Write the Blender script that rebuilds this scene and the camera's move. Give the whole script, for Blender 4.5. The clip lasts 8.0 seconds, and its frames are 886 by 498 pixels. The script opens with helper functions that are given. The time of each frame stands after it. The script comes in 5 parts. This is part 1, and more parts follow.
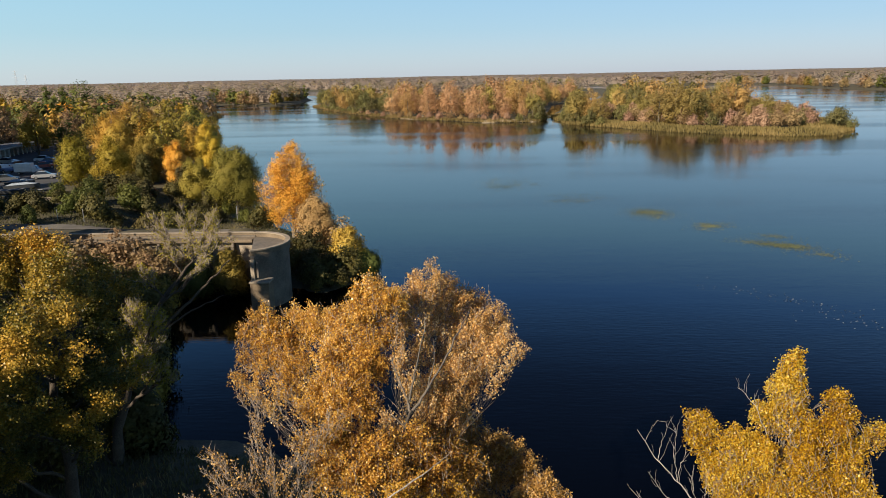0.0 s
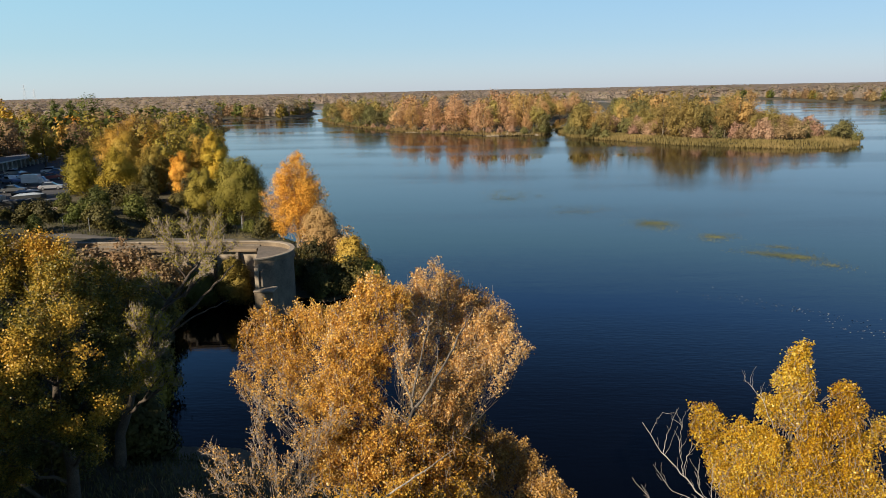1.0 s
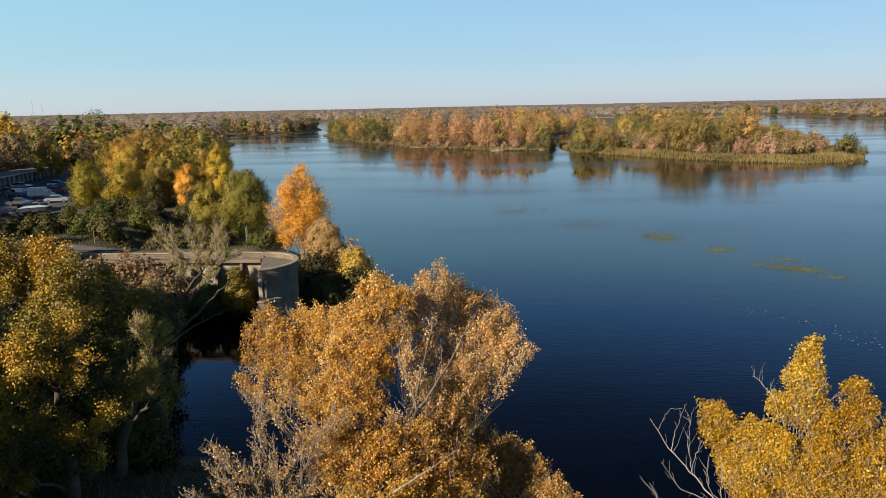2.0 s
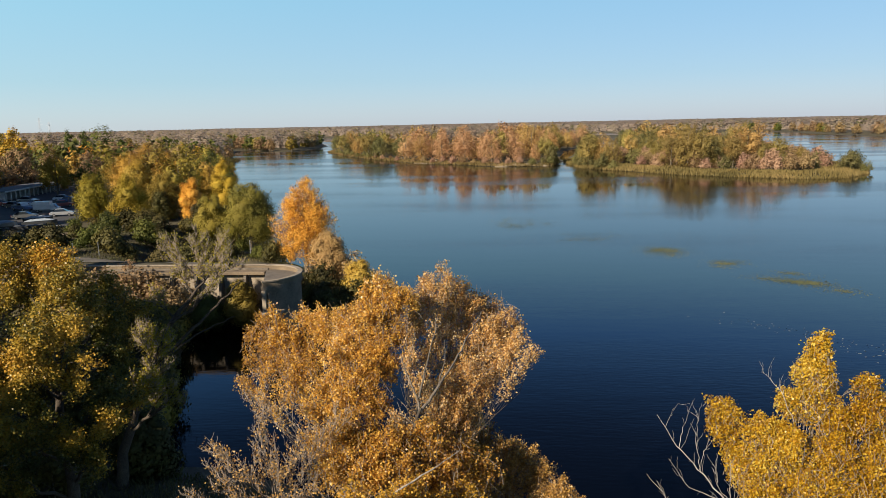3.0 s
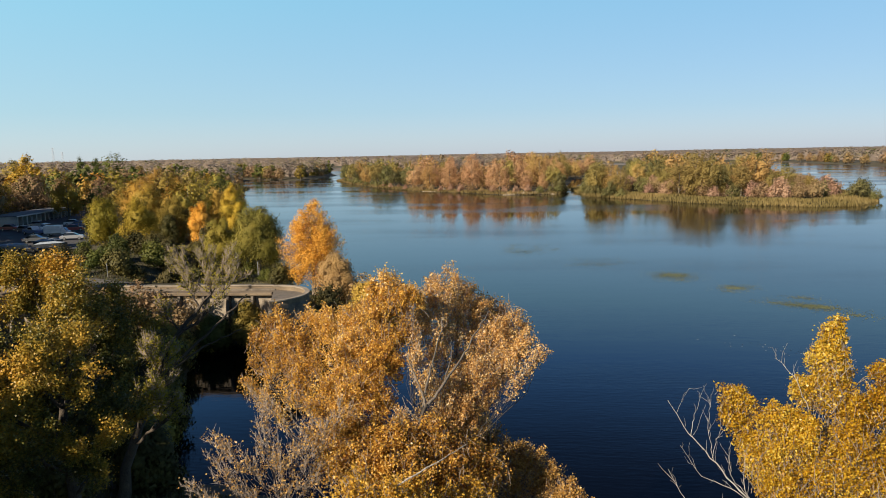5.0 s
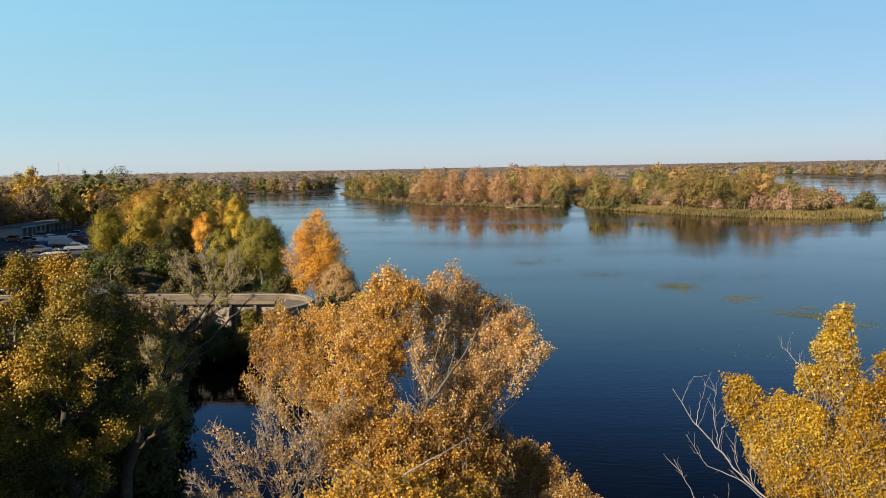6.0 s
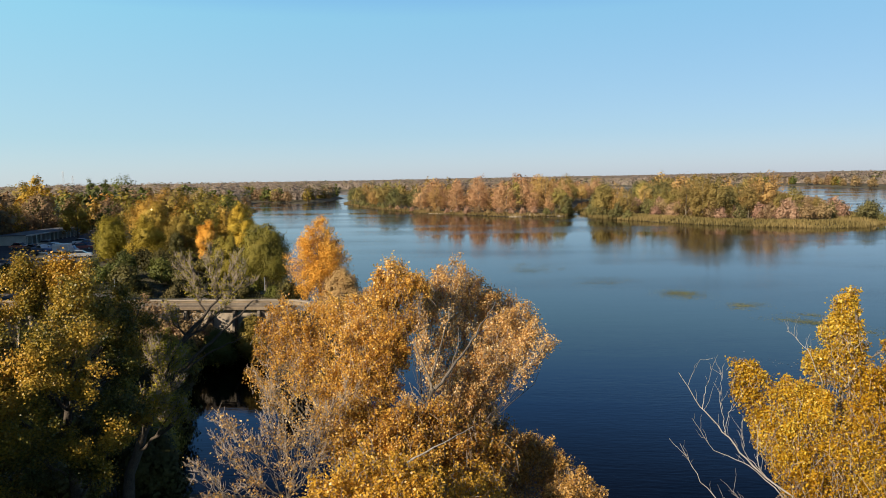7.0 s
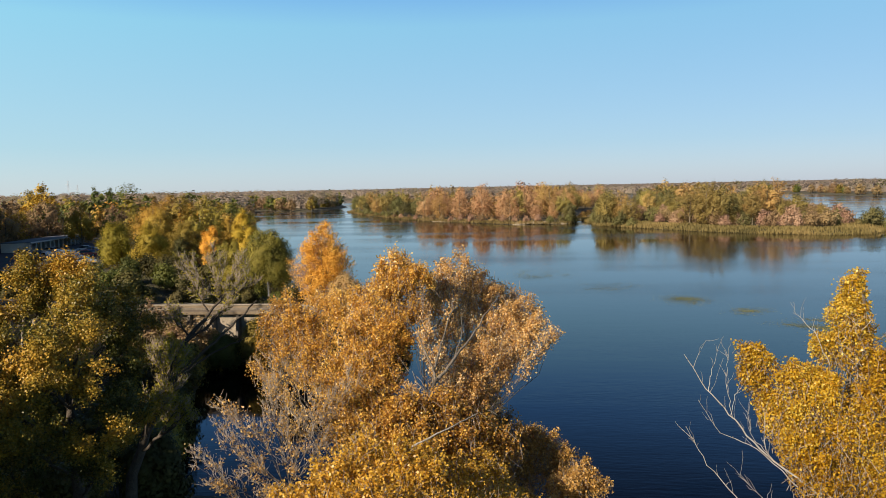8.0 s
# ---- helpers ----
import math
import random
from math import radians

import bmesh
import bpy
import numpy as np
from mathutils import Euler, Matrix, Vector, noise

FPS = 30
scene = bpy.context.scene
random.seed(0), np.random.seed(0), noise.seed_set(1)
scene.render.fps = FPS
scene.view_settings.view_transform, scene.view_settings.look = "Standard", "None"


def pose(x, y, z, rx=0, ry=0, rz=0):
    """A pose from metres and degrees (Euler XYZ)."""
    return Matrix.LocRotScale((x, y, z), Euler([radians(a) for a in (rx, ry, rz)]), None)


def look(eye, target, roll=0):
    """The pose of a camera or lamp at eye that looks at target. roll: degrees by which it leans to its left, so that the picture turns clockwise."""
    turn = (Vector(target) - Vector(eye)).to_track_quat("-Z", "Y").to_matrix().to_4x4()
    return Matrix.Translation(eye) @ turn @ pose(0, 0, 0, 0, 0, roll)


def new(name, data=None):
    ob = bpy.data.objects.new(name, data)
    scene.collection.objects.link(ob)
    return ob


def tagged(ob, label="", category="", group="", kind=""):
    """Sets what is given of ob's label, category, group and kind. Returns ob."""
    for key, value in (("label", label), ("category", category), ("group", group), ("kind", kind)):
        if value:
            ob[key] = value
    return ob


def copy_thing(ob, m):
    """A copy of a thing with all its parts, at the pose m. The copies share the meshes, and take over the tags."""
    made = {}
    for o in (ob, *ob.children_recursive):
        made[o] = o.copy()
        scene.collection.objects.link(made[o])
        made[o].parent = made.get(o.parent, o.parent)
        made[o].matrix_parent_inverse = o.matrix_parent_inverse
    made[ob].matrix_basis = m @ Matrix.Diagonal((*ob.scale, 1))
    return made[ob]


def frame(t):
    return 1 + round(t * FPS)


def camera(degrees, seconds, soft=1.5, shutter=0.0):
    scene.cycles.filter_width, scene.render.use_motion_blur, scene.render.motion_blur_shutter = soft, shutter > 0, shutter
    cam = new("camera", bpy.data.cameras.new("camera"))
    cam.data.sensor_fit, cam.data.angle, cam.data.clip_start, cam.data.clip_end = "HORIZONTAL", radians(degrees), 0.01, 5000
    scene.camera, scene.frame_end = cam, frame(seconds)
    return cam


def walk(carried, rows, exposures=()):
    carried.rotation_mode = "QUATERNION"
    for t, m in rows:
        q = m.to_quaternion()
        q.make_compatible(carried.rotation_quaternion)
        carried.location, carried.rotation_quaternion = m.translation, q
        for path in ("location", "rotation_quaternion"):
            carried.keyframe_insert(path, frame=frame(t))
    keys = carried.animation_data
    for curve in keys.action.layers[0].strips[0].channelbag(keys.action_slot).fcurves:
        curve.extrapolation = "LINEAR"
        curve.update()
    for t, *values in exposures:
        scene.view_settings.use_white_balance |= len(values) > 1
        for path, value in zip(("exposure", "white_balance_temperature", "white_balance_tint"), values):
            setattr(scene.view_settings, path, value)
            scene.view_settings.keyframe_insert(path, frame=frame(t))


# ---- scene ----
cam = camera(65.2, 8.0, 0.9)

PATH = [
    (0, (0.299, -0.035, 23.991), (0.212, 1.903, 23.503), -1.2),
    (0.5, (0.309, -0.073, 23.757), (0.216, 1.868, 23.284), -1.3),
    (1, (0.325, -0.09, 23.487), (0.225, 1.856, 23.038), -1.2),
    (1.5, (0.321, -0.07, 23.236), (0.215, 1.881, 22.808), -1.2),
    (3, (0.314, 0.012, 22.478), (0.191, 1.976, 22.12), -1.2),
    (3.5, (0.326, 0.009, 22.224), (0.198, 1.976, 21.887), -1.2),
    (4, (0.341, 0.0, 21.965), (0.208, 1.971, 21.652), -1.1),
    (4.5, (0.334, 0.002, 21.734), (0.195, 1.975, 21.441), -1.1),
    (6, (0.329, -0.021, 20.955), (0.175, 1.96, 20.721), -1.1),
    (6.5, (0.317, -0.051, 20.696), (0.159, 1.931, 20.477), -1.1),
    (7, (0.297, -0.058, 20.411), (0.134, 1.925, 20.207), -1.1),
    (7.5, (0.287, -0.045, 20.149), (0.121, 1.939, 19.958), -1.1),
    (8, (0.295, -0.035, 19.855), (0.122, 1.949, 19.677), -1.2),
]
walk(cam, [(t, look(eye, target, roll)) for t, eye, target, roll in PATH])

# ---- light ----
SUN_AZ, SUN_EL = radians(-140.0), radians(28.0)   # clockwise from +y, and above the horizon
to_sun = Vector((math.sin(SUN_AZ) * math.cos(SUN_EL), math.cos(SUN_AZ) * math.cos(SUN_EL), math.sin(SUN_EL)))
world = bpy.data.worlds.new("sky")
scene.world = world
world.use_nodes = True
wn = world.node_tree
sky = wn.nodes.new("ShaderNodeTexSky")
sky.sky_type = "NISHITA"
sky.sun_disc = False
sky.sun_elevation = SUN_EL
sky.sun_rotation = SUN_AZ % (2 * math.pi)
sky.altitude = 0.0
sky.air_density = 0.85
sky.dust_density = 0.5
sky.ozone_density = 4.0
tone = wn.nodes.new("ShaderNodeVectorMath")
tone.operation = "MULTIPLY"
tone.inputs[1].default_value = (0.97, 0.98, 1.02)   # a clear, slightly cool autumn air
wn.links.new(sky.outputs["Color"], tone.inputs[0])
# thin autumn haze, pale lavender low down; unseen bands above, blue then near-black, are added to colour the water
up = wn.nodes.new("ShaderNodeTexCoord")
sep = wn.nodes.new("ShaderNodeSeparateXYZ")
wn.links.new(up.outputs["Generated"], sep.inputs["Vector"])
veil_and_bands = wn.nodes.new("ShaderNodeValToRGB")
while len(veil_and_bands.color_ramp.elements) < 7:
    veil_and_bands.color_ramp.elements.new(0.5)
for e, (at, c) in zip(veil_and_bands.color_ramp.elements, ((0.0, (0.56, 0.61, 0.69)), (0.06, (0.41, 0.6, 0.71)), (0.22, (0.305, 0.655, 0.835)), (0.3, (0.11, 0.38, 0.9)), (0.42, (0.022, 0.062, 0.17)), (0.55, (0.014, 0.028, 0.066)), (1.0, (0.02, 0.06, 0.18)))):
    e.position, e.color = at, (*c, 1)
wn.links.new(sep.outputs["Z"], veil_and_bands.inputs["Fac"])
thick = wn.nodes.new("ShaderNodeVectorMath")
thick.operation = "SCALE"
thick.inputs["Scale"].default_value = 8.0
wn.links.new(veil_and_bands.outputs["Color"], thick.inputs[0])
air = wn.nodes.new("ShaderNodeMix")
air.data_type = "VECTOR"
air.inputs["Factor"].default_value = 0.72
wn.links.new(tone.outputs["Vector"], air.inputs["A"])
aside = wn.nodes.new("ShaderNodeVectorMath")
aside.operation = "DOT_PRODUCT"
aside.inputs[1].default_value = (math.sin(SUN_AZ), math.cos(SUN_AZ), 0)
wn.links.new(up.outputs["Generated"], aside.inputs[0])
duller = wn.nodes.new("ShaderNodeMapRange")
duller.data_type = "FLOAT_VECTOR"
duller.inputs[7].default_value = (-1.0, -1.0, -1.0)
duller.inputs[8].default_value = (0.1, 0.1, 0.1)
duller.inputs[9].default_value = (0.69, 0.7, 0.755)
duller.inputs[10].default_value = (1.04, 1.1, 1.01)
wn.links.new(aside.outputs["Value"], duller.inputs[6])
hazy = wn.nodes.new("ShaderNodeVectorMath")
hazy.operation = "MULTIPLY"
wn.links.new(thick.outputs["Vector"], hazy.inputs[0])
wn.links.new(duller.outputs[1], hazy.inputs[1])
wn.links.new(hazy.outputs["Vector"], air.inputs["B"])
wn.links.new(air.outputs["Result"], wn.nodes["Background"].inputs["Color"])
wn.nodes["Background"].inputs["Strength"].default_value = 0.083
sun_data = bpy.data.lights.new("sun", "SUN")
sun_data.energy = 5.0
sun_data.angle = radians(0.6)
sun_data.color = (1.0, 0.86, 0.68)
sun_lamp = new("sun", sun_data)
sun_lamp.matrix_world = look((0, 0, 80), Vector((0, 0, 80)) - to_sun)
scene.view_settings.exposure = 0.86

# ---- small helpers ----
rng = np.random.default_rng(7)


def array_mesh(name, verts, faces):
    """A mesh from arrays: verts n x 3, faces m x 4 or m x 3."""
    verts = np.asarray(verts, np.float32)
    faces = np.asarray(faces, np.int32)
    k = faces.shape[1]
    me = bpy.data.meshes.new(name)
    me.vertices.add(len(verts))
    me.vertices.foreach_set("co", verts.ravel())
    me.loops.add(faces.size)
    me.loops.foreach_set("vertex_index", faces.ravel())
    me.polygons.add(len(faces))
    me.polygons.foreach_set("loop_start", np.arange(0, faces.size, k, dtype=np.int32))
    me.update(calc_edges=True)
    return me


def link_part(name, me, material, parent=None, label="", smooth=False):
    ob = new(name, me)
    me.materials.append(material)
    if smooth:
        me.polygons.foreach_set("use_smooth", np.ones(len(me.polygons), bool))
    if parent is not None:
        ob.parent = parent
    if label:
        ob["label"] = label
    return ob


def part(name, bm, material, parent=None, label="", smooth=False):
    me = bpy.data.meshes.new(name)
    bmesh.ops.recalc_face_normals(bm, faces=bm.faces)
    bm.to_mesh(me)
    bm.free()
    return link_part(name, me, material, parent, label, smooth)


def box(bm, x0, x1, y0, y1, z0, z1, bevel=0.0):
    made = bmesh.ops.create_cube(bm, size=1.0)["verts"]
    bmesh.ops.transform(bm, verts=made, matrix=Matrix.LocRotScale(((x0 + x1) / 2, (y0 + y1) / 2, (z0 + z1) / 2), None, (x1 - x0, y1 - y0, z1 - z0)))
    if bevel:
        edges = list({e for v in made for e in v.link_edges})
        bmesh.ops.bevel(bm, geom=edges, offset=bevel, segments=1, affect="EDGES")


def cyl(bm, a, b, r0, r1, sides=12):
    a, b = Vector(a), Vector(b)
    turn = (b - a).to_track_quat("Z", "Y").to_matrix().to_4x4()
    m = Matrix.Translation((a + b) / 2) @ turn
    bmesh.ops.create_cone(bm, cap_ends=True, segments=sides, radius1=r0, radius2=r1, depth=(b - a).length, matrix=m)


def boxed(name, dims, material, parent=None, label="", bevel=0.0):
    bm = bmesh.new()
    box(bm, *dims, bevel)
    return part(name, bm, material, parent, label)


def thing(name, place, label, category, group="", turn=0.0):
    ob = new(name)
    ob.empty_display_size = 0.5
    ob.matrix_world = pose(*place, 0, 0, turn)
    return tagged(ob, label, category, group)


# ---- materials ----
def shader(name):
    m = bpy.data.materials.new(name)
    m.use_nodes = True
    return m, m.node_tree.nodes, m.node_tree.links, m.node_tree.nodes["Principled BSDF"]


def ramp(nodes, stops):
    node = nodes.new("ShaderNodeValToRGB")
    r = node.color_ramp
    while len(r.elements) < len(stops):
        r.elements.new(0.5)
    for e, (at, c) in zip(r.elements, stops):
        e.position, e.color = at, (*c, 1)
    return node


def surface(name, low, high, scale, rough=0.85, bump=0.3, fine=12.0, stain=0.5, metal=0.0):
    """Two colours mixed by noise at two scales, with relief."""
    m, n, l, b = shader(name)
    co = n.new("ShaderNodeTexCoord")
    big = n.new("ShaderNodeTexNoise")
    big.inputs["Scale"].default_value, big.inputs["Detail"].default_value = scale, 5
    small = n.new("ShaderNodeTexNoise")
    small.inputs["Scale"].default_value, small.inputs["Detail"].default_value = scale * fine, 4
    for t in (big, small):
        l.new(co.outputs["Object"], t.inputs["Vector"])
    mix = n.new("ShaderNodeMath")
    mix.operation = "MULTIPLY_ADD"
    l.new(big.outputs["Fac"], mix.inputs[0])
    mix.inputs[1].default_value = stain
    part2 = n.new("ShaderNodeMath")
    part2.operation = "MULTIPLY"
    part2.inputs[1].default_value = 1 - stain
    l.new(small.outputs["Fac"], part2.inputs[0])
    l.new(part2.outputs[0], mix.inputs[2])
    r = ramp(n, [(0.32, low), (0.68, high)])
    l.new(mix.outputs[0], r.inputs["Fac"])
    l.new(r.outputs["Color"], b.inputs["Base Color"])
    b.inputs["Roughness"].default_value = rough
    b.inputs["Metallic"].default_value = metal
    bp = n.new("ShaderNodeBump")
    bp.inputs["Strength"].default_value = bump
    bp.inputs["Distance"].default_value = 0.05
    l.new(small.outputs["Fac"], bp.inputs["Height"])
    l.new(bp.outputs["Normal"], b.inputs["Normal"])
    return m


def paint(name, colour, rough=0.35, metal=0.0):
    m, n, l, b = shader(name)
    noise_t = n.new("ShaderNodeTexNoise")
    noise_t.inputs["Scale"].default_value = 3.0
    r = ramp(n, [(0.3, tuple(c * 0.8 for c in colour)), (0.7, colour)])
    l.new(noise_t.outputs["Fac"], r.inputs["Fac"])
    l.new(r.outputs["Color"], b.inputs["Base Color"])
    b.inputs["Roughness"].default_value, b.inputs["Metallic"].default_value = rough, metal
    return m


def foliage(name, stops, patch=0.4, through_light=0.35, rough=0.68, vary=0.14, speckle=0.22):
    """Leaves: a colour for each leaf and a drift of colour through the crown; light passes through them."""
    m, n, l, b = shader(name)
    geo = n.new("ShaderNodeNewGeometry")
    co = n.new("ShaderNodeTexCoord")
    info = n.new("ShaderNodeObjectInfo")
    drift = n.new("ShaderNodeTexNoise")
    drift.noise_dimensions = "4D"
    drift.inputs["Scale"].default_value, drift.inputs["Detail"].default_value = patch, 2
    l.new(co.outputs["Object"], drift.inputs["Vector"])
    w = n.new("ShaderNodeMath")
    w.operation = "MULTIPLY"
    w.inputs[1].default_value = 50.0
    l.new(info.outputs["Random"], w.inputs[0])
    l.new(w.outputs[0], drift.inputs["W"])
    a = n.new("ShaderNodeMath")
    a.operation = "MULTIPLY_ADD"
    a.inputs[1].default_value = speckle
    l.new(geo.outputs["Random Per Island"], a.inputs[0])
    d = n.new("ShaderNodeMath")
    d.operation = "MULTIPLY_ADD"
    d.inputs[1].default_value, d.inputs[2].default_value = 1.5, -0.25 - speckle * 0.5
    l.new(drift.outputs["Fac"], d.inputs[0])
    l.new(d.outputs[0], a.inputs[2])
    r = ramp(n, stops)
    l.new(a.outputs[0], r.inputs["Fac"])
    # each plant a little lighter, darker or shifted in hue
    hsv = n.new("ShaderNodeHueSaturation")
    l.new(r.outputs["Color"], hsv.inputs["Color"])
    v = n.new("ShaderNodeMapRange")
    v.inputs["To Min"].default_value, v.inputs["To Max"].default_value = 1 - vary, 1 + vary
    l.new(info.outputs["Random"], v.inputs["Value"])
    l.new(v.outputs["Result"], hsv.inputs["Value"])
    hs = n.new("ShaderNodeMapRange")
    hs.inputs["To Min"].default_value, hs.inputs["To Max"].default_value = 0.5 - 0.09 * vary, 0.5 + 0.07 * vary
    l.new(info.outputs["Random"], hs.inputs["Value"])
    l.new(hs.outputs["Result"], hsv.inputs["Hue"])
    l.new(hsv.outputs["Color"], b.inputs["Base Color"])
    b.inputs["Roughness"].default_value = rough
    b.inputs["Specular IOR Level"].default_value = 0.3
    tr = n.new("ShaderNodeBsdfTranslucent")
    l.new(hsv.outputs["Color"], tr.inputs["Color"])
    mx = n.new("ShaderNodeMixShader")
    mx.inputs["Fac"].default_value = through_light
    l.new(b.outputs["BSDF"], mx.inputs[1])
    l.new(tr.outputs["BSDF"], mx.inputs[2])
    l.new(mx.outputs["Shader"], n["Material Output"].inputs["Surface"])
    return m


def water_material():
    m, n, l, b = shader("river_water")
    b.inputs["Base Color"].default_value = (0.0006, 0.0008, 0.0016, 1)
    b.inputs["Roughness"].default_value = 0.1
    b.inputs["IOR"].default_value = 1.333
    b.inputs["Specular Tint"].default_value = (0.47, 0.73, 1.0, 1)
    b.inputs["Specular IOR Level"].default_value = 0.34
    co = n.new("ShaderNodeTexCoord")
    # ripples stretched across the wind, over a slower swell; calm and ruffled stretches
    mp = n.new("ShaderNodeMapping")
    mp.inputs["Rotation"].default_value = (0, 0, radians(12))
    mp.inputs["Scale"].default_value = (0.42, 1.7, 1)
    l.new(co.outputs["Object"], mp.inputs["Vector"])
    rip = n.new("ShaderNodeTexNoise")
    rip.inputs["Scale"].default_value, rip.inputs["Detail"].default_value = 1.7, 3
    l.new(mp.outputs["Vector"], rip.inputs["Vector"])
    swell = n.new("ShaderNodeTexNoise")
    swell.inputs["Scale"].default_value, swell.inputs["Detail"].default_value = 0.22, 2
    l.new(mp.outputs["Vector"], swell.inputs["Vector"])
    calm = n.new("ShaderNodeTexNoise")
    calm.inputs["Scale"].default_value, calm.inputs["Detail"].default_value = 0.018, 3
    l.new(mp.outputs["Vector"], calm.inputs["Vector"])
    cr = n.new("ShaderNodeMapRange")
    cr.inputs["From Min"].default_value, cr.inputs["From Max"].default_value = 0.38, 0.62
    cr.inputs["To Min"].default_value, cr.inputs["To Max"].default_value = 0.15, 1.0
    l.new(calm.outputs["Fac"], cr.inputs["Value"])
    rr = n.new("ShaderNodeMapRange")
    rr.inputs["From Min"].default_value, rr.inputs["From Max"].default_value = 0.38, 0.62
    rr.inputs["To Min"].default_value, rr.inputs["To Max"].default_value = 0.02, 0.16
    l.new(calm.outputs["Fac"], rr.inputs["Value"])
    l.new(rr.outputs["Result"], b.inputs["Roughness"])
    b1 = n.new("ShaderNodeBump")
    b1.inputs["Distance"].default_value = 0.10
    l.new(swell.outputs["Fac"], b1.inputs["Height"])
    b1.inputs["Strength"].default_value = 0.09
    b2 = n.new("ShaderNodeBump")
    b2.inputs["Distance"].default_value = 0.05
    l.new(rip.outputs["Fac"], b2.inputs["Height"])
    st = n.new("ShaderNodeMath")
    st.operation = "MULTIPLY"
    st.inputs[1].default_value = 0.3
    l.new(cr.outputs["Result"], st.inputs[0])
    l.new(st.outputs[0], b2.inputs["Strength"])
    l.new(b1.outputs["Normal"], b2.inputs["Normal"])
    l.new(b2.outputs["Normal"], b.inputs["Normal"])
    return m


M_WATER = water_material()
M_GROUND = surface("dry_grass_and_soil", (0.028, 0.027, 0.012), (0.085, 0.068, 0.032), 0.25, 0.95, 0.6, 14)
M_SAND = surface("sandy_gravel", (0.075, 0.066, 0.052), (0.15, 0.132, 0.105), 0.5, 0.95, 0.4, 16)
M_EARTH = surface("damp_sandy_earth", (0.05, 0.038, 0.025), (0.125, 0.095, 0.06), 0.5, 0.95, 0.5, 16)
M_SHORE = surface("dry_shore_sand", (0.34, 0.28, 0.19), (0.5, 0.42, 0.3), 0.3, 0.95, 0.3, 12)
M_ASPHALT = surface("worn_asphalt", (0.025, 0.026, 0.03), (0.055, 0.055, 0.06), 0.3, 0.9, 0.3, 30)
M_CONCRETE = surface("weathered_concrete", (0.075, 0.055, 0.036), (0.21, 0.158, 0.1), 0.6, 0.9, 0.4, 9, 0.6)
M_CONCRETE_PALE = surface("pale_concrete", (0.16, 0.13, 0.095), (0.32, 0.265, 0.195), 0.8, 0.9, 0.35, 9, 0.6)
M_CONCRETE_DARK = surface("damp_concrete", (0.07, 0.058, 0.045), (0.18, 0.15, 0.115), 0.7, 0.9, 0.4, 9, 0.6)
M_BARK = surface("grey_brown_bark", (0.07, 0.055, 0.04), (0.2, 0.165, 0.125), 2.0, 0.95, 0.8, 8)
M_BARK_DARK = surface("dark_wet_bark", (0.025, 0.02, 0.015), (0.09, 0.07, 0.05), 2.0, 0.95, 0.8, 8)
M_BARK_PALE = surface("pale_poplar_bark", (0.2, 0.17, 0.13), (0.48, 0.43, 0.36), 2.5, 0.9, 0.6, 7)
M_TWIG = surface("bare_grey_twigs", (0.15, 0.115, 0.088), (0.38, 0.31, 0.24), 3.0, 0.9, 0.3, 6)
M_DEAD = surface("bleached_dead_wood", (0.2, 0.175, 0.145), (0.42, 0.38, 0.33), 3.0, 0.9, 0.3, 6)
M_ROOF = surface("grey_roofing", (0.07, 0.075, 0.08), (0.15, 0.155, 0.16), 0.8, 0.8, 0.2, 12)
M_WHITE = paint("white_paint", (0.78, 0.78, 0.76))
M_TYRE = paint("tyre_rubber", (0.02, 0.02, 0.02), 0.8)
M_STEEL = paint("galvanised_steel", (0.3, 0.31, 0.32), 0.5, 0.6)
M_PYLON = paint("pale_grey_steel", (0.5, 0.53, 0.56), 0.6)
M_GLASS = paint("dark_window_glass", (0.02, 0.025, 0.03), 0.08)
M_LAMP = paint("clear_lamp_glass", (0.6, 0.6, 0.58), 0.15)
M_RIM = paint("alloy_rim", (0.45, 0.45, 0.46), 0.35, 0.8)

GOLD = foliage("golden_leaves", [(0.05, (0.248, 0.141, 0.0252)), (0.35, (0.358, 0.211, 0.0324)), (0.65, (0.413, 0.268, 0.0504)), (0.95, (0.454, 0.324, 0.0936))], 0.25, 0.24, speckle=0.1)
AMBER = foliage("amber_leaves", [(0.05, (0.292, 0.167, 0.0209)), (0.4, (0.454, 0.284, 0.0293)), (0.7, (0.502, 0.351, 0.0418)), (0.95, (0.535, 0.401, 0.0752))], 0.3, 0.24, speckle=0.1)
ORANGE = foliage("orange_leaves", [(0.05, (0.46, 0.205, 0.025)), (0.4, (0.62, 0.305, 0.035)), (0.75, (0.68, 0.37, 0.06)), (0.95, (0.68, 0.43, 0.12))], 0.3, 0.24, vary=0.06, speckle=0.09)
OLIVE = foliage("olive_yellow_leaves", [(0.05, (0.101, 0.0842, 0.0164)), (0.4, (0.19, 0.146, 0.0239)), (0.7, (0.291, 0.211, 0.0342)), (0.95, (0.355, 0.259, 0.0513))], 0.25, 0.24, speckle=0.1)
YELLOW_GREEN = foliage("yellow_green_leaves", [(0.05, (0.123, 0.114, 0.0127)), (0.4, (0.222, 0.19, 0.0173)), (0.7, (0.32, 0.253, 0.023)), (0.95, (0.382, 0.298, 0.0346))], 0.22, 0.24, vary=0.05, speckle=0.09)
BRONZE = foliage("bronze_orange_leaves", [(0.05, (0.23, 0.122, 0.019)), (0.4, (0.368, 0.206, 0.0285)), (0.75, (0.46, 0.274, 0.0427)), (0.95, (0.506, 0.343, 0.076))], 0.3, 0.24, vary=0.06, speckle=0.1)
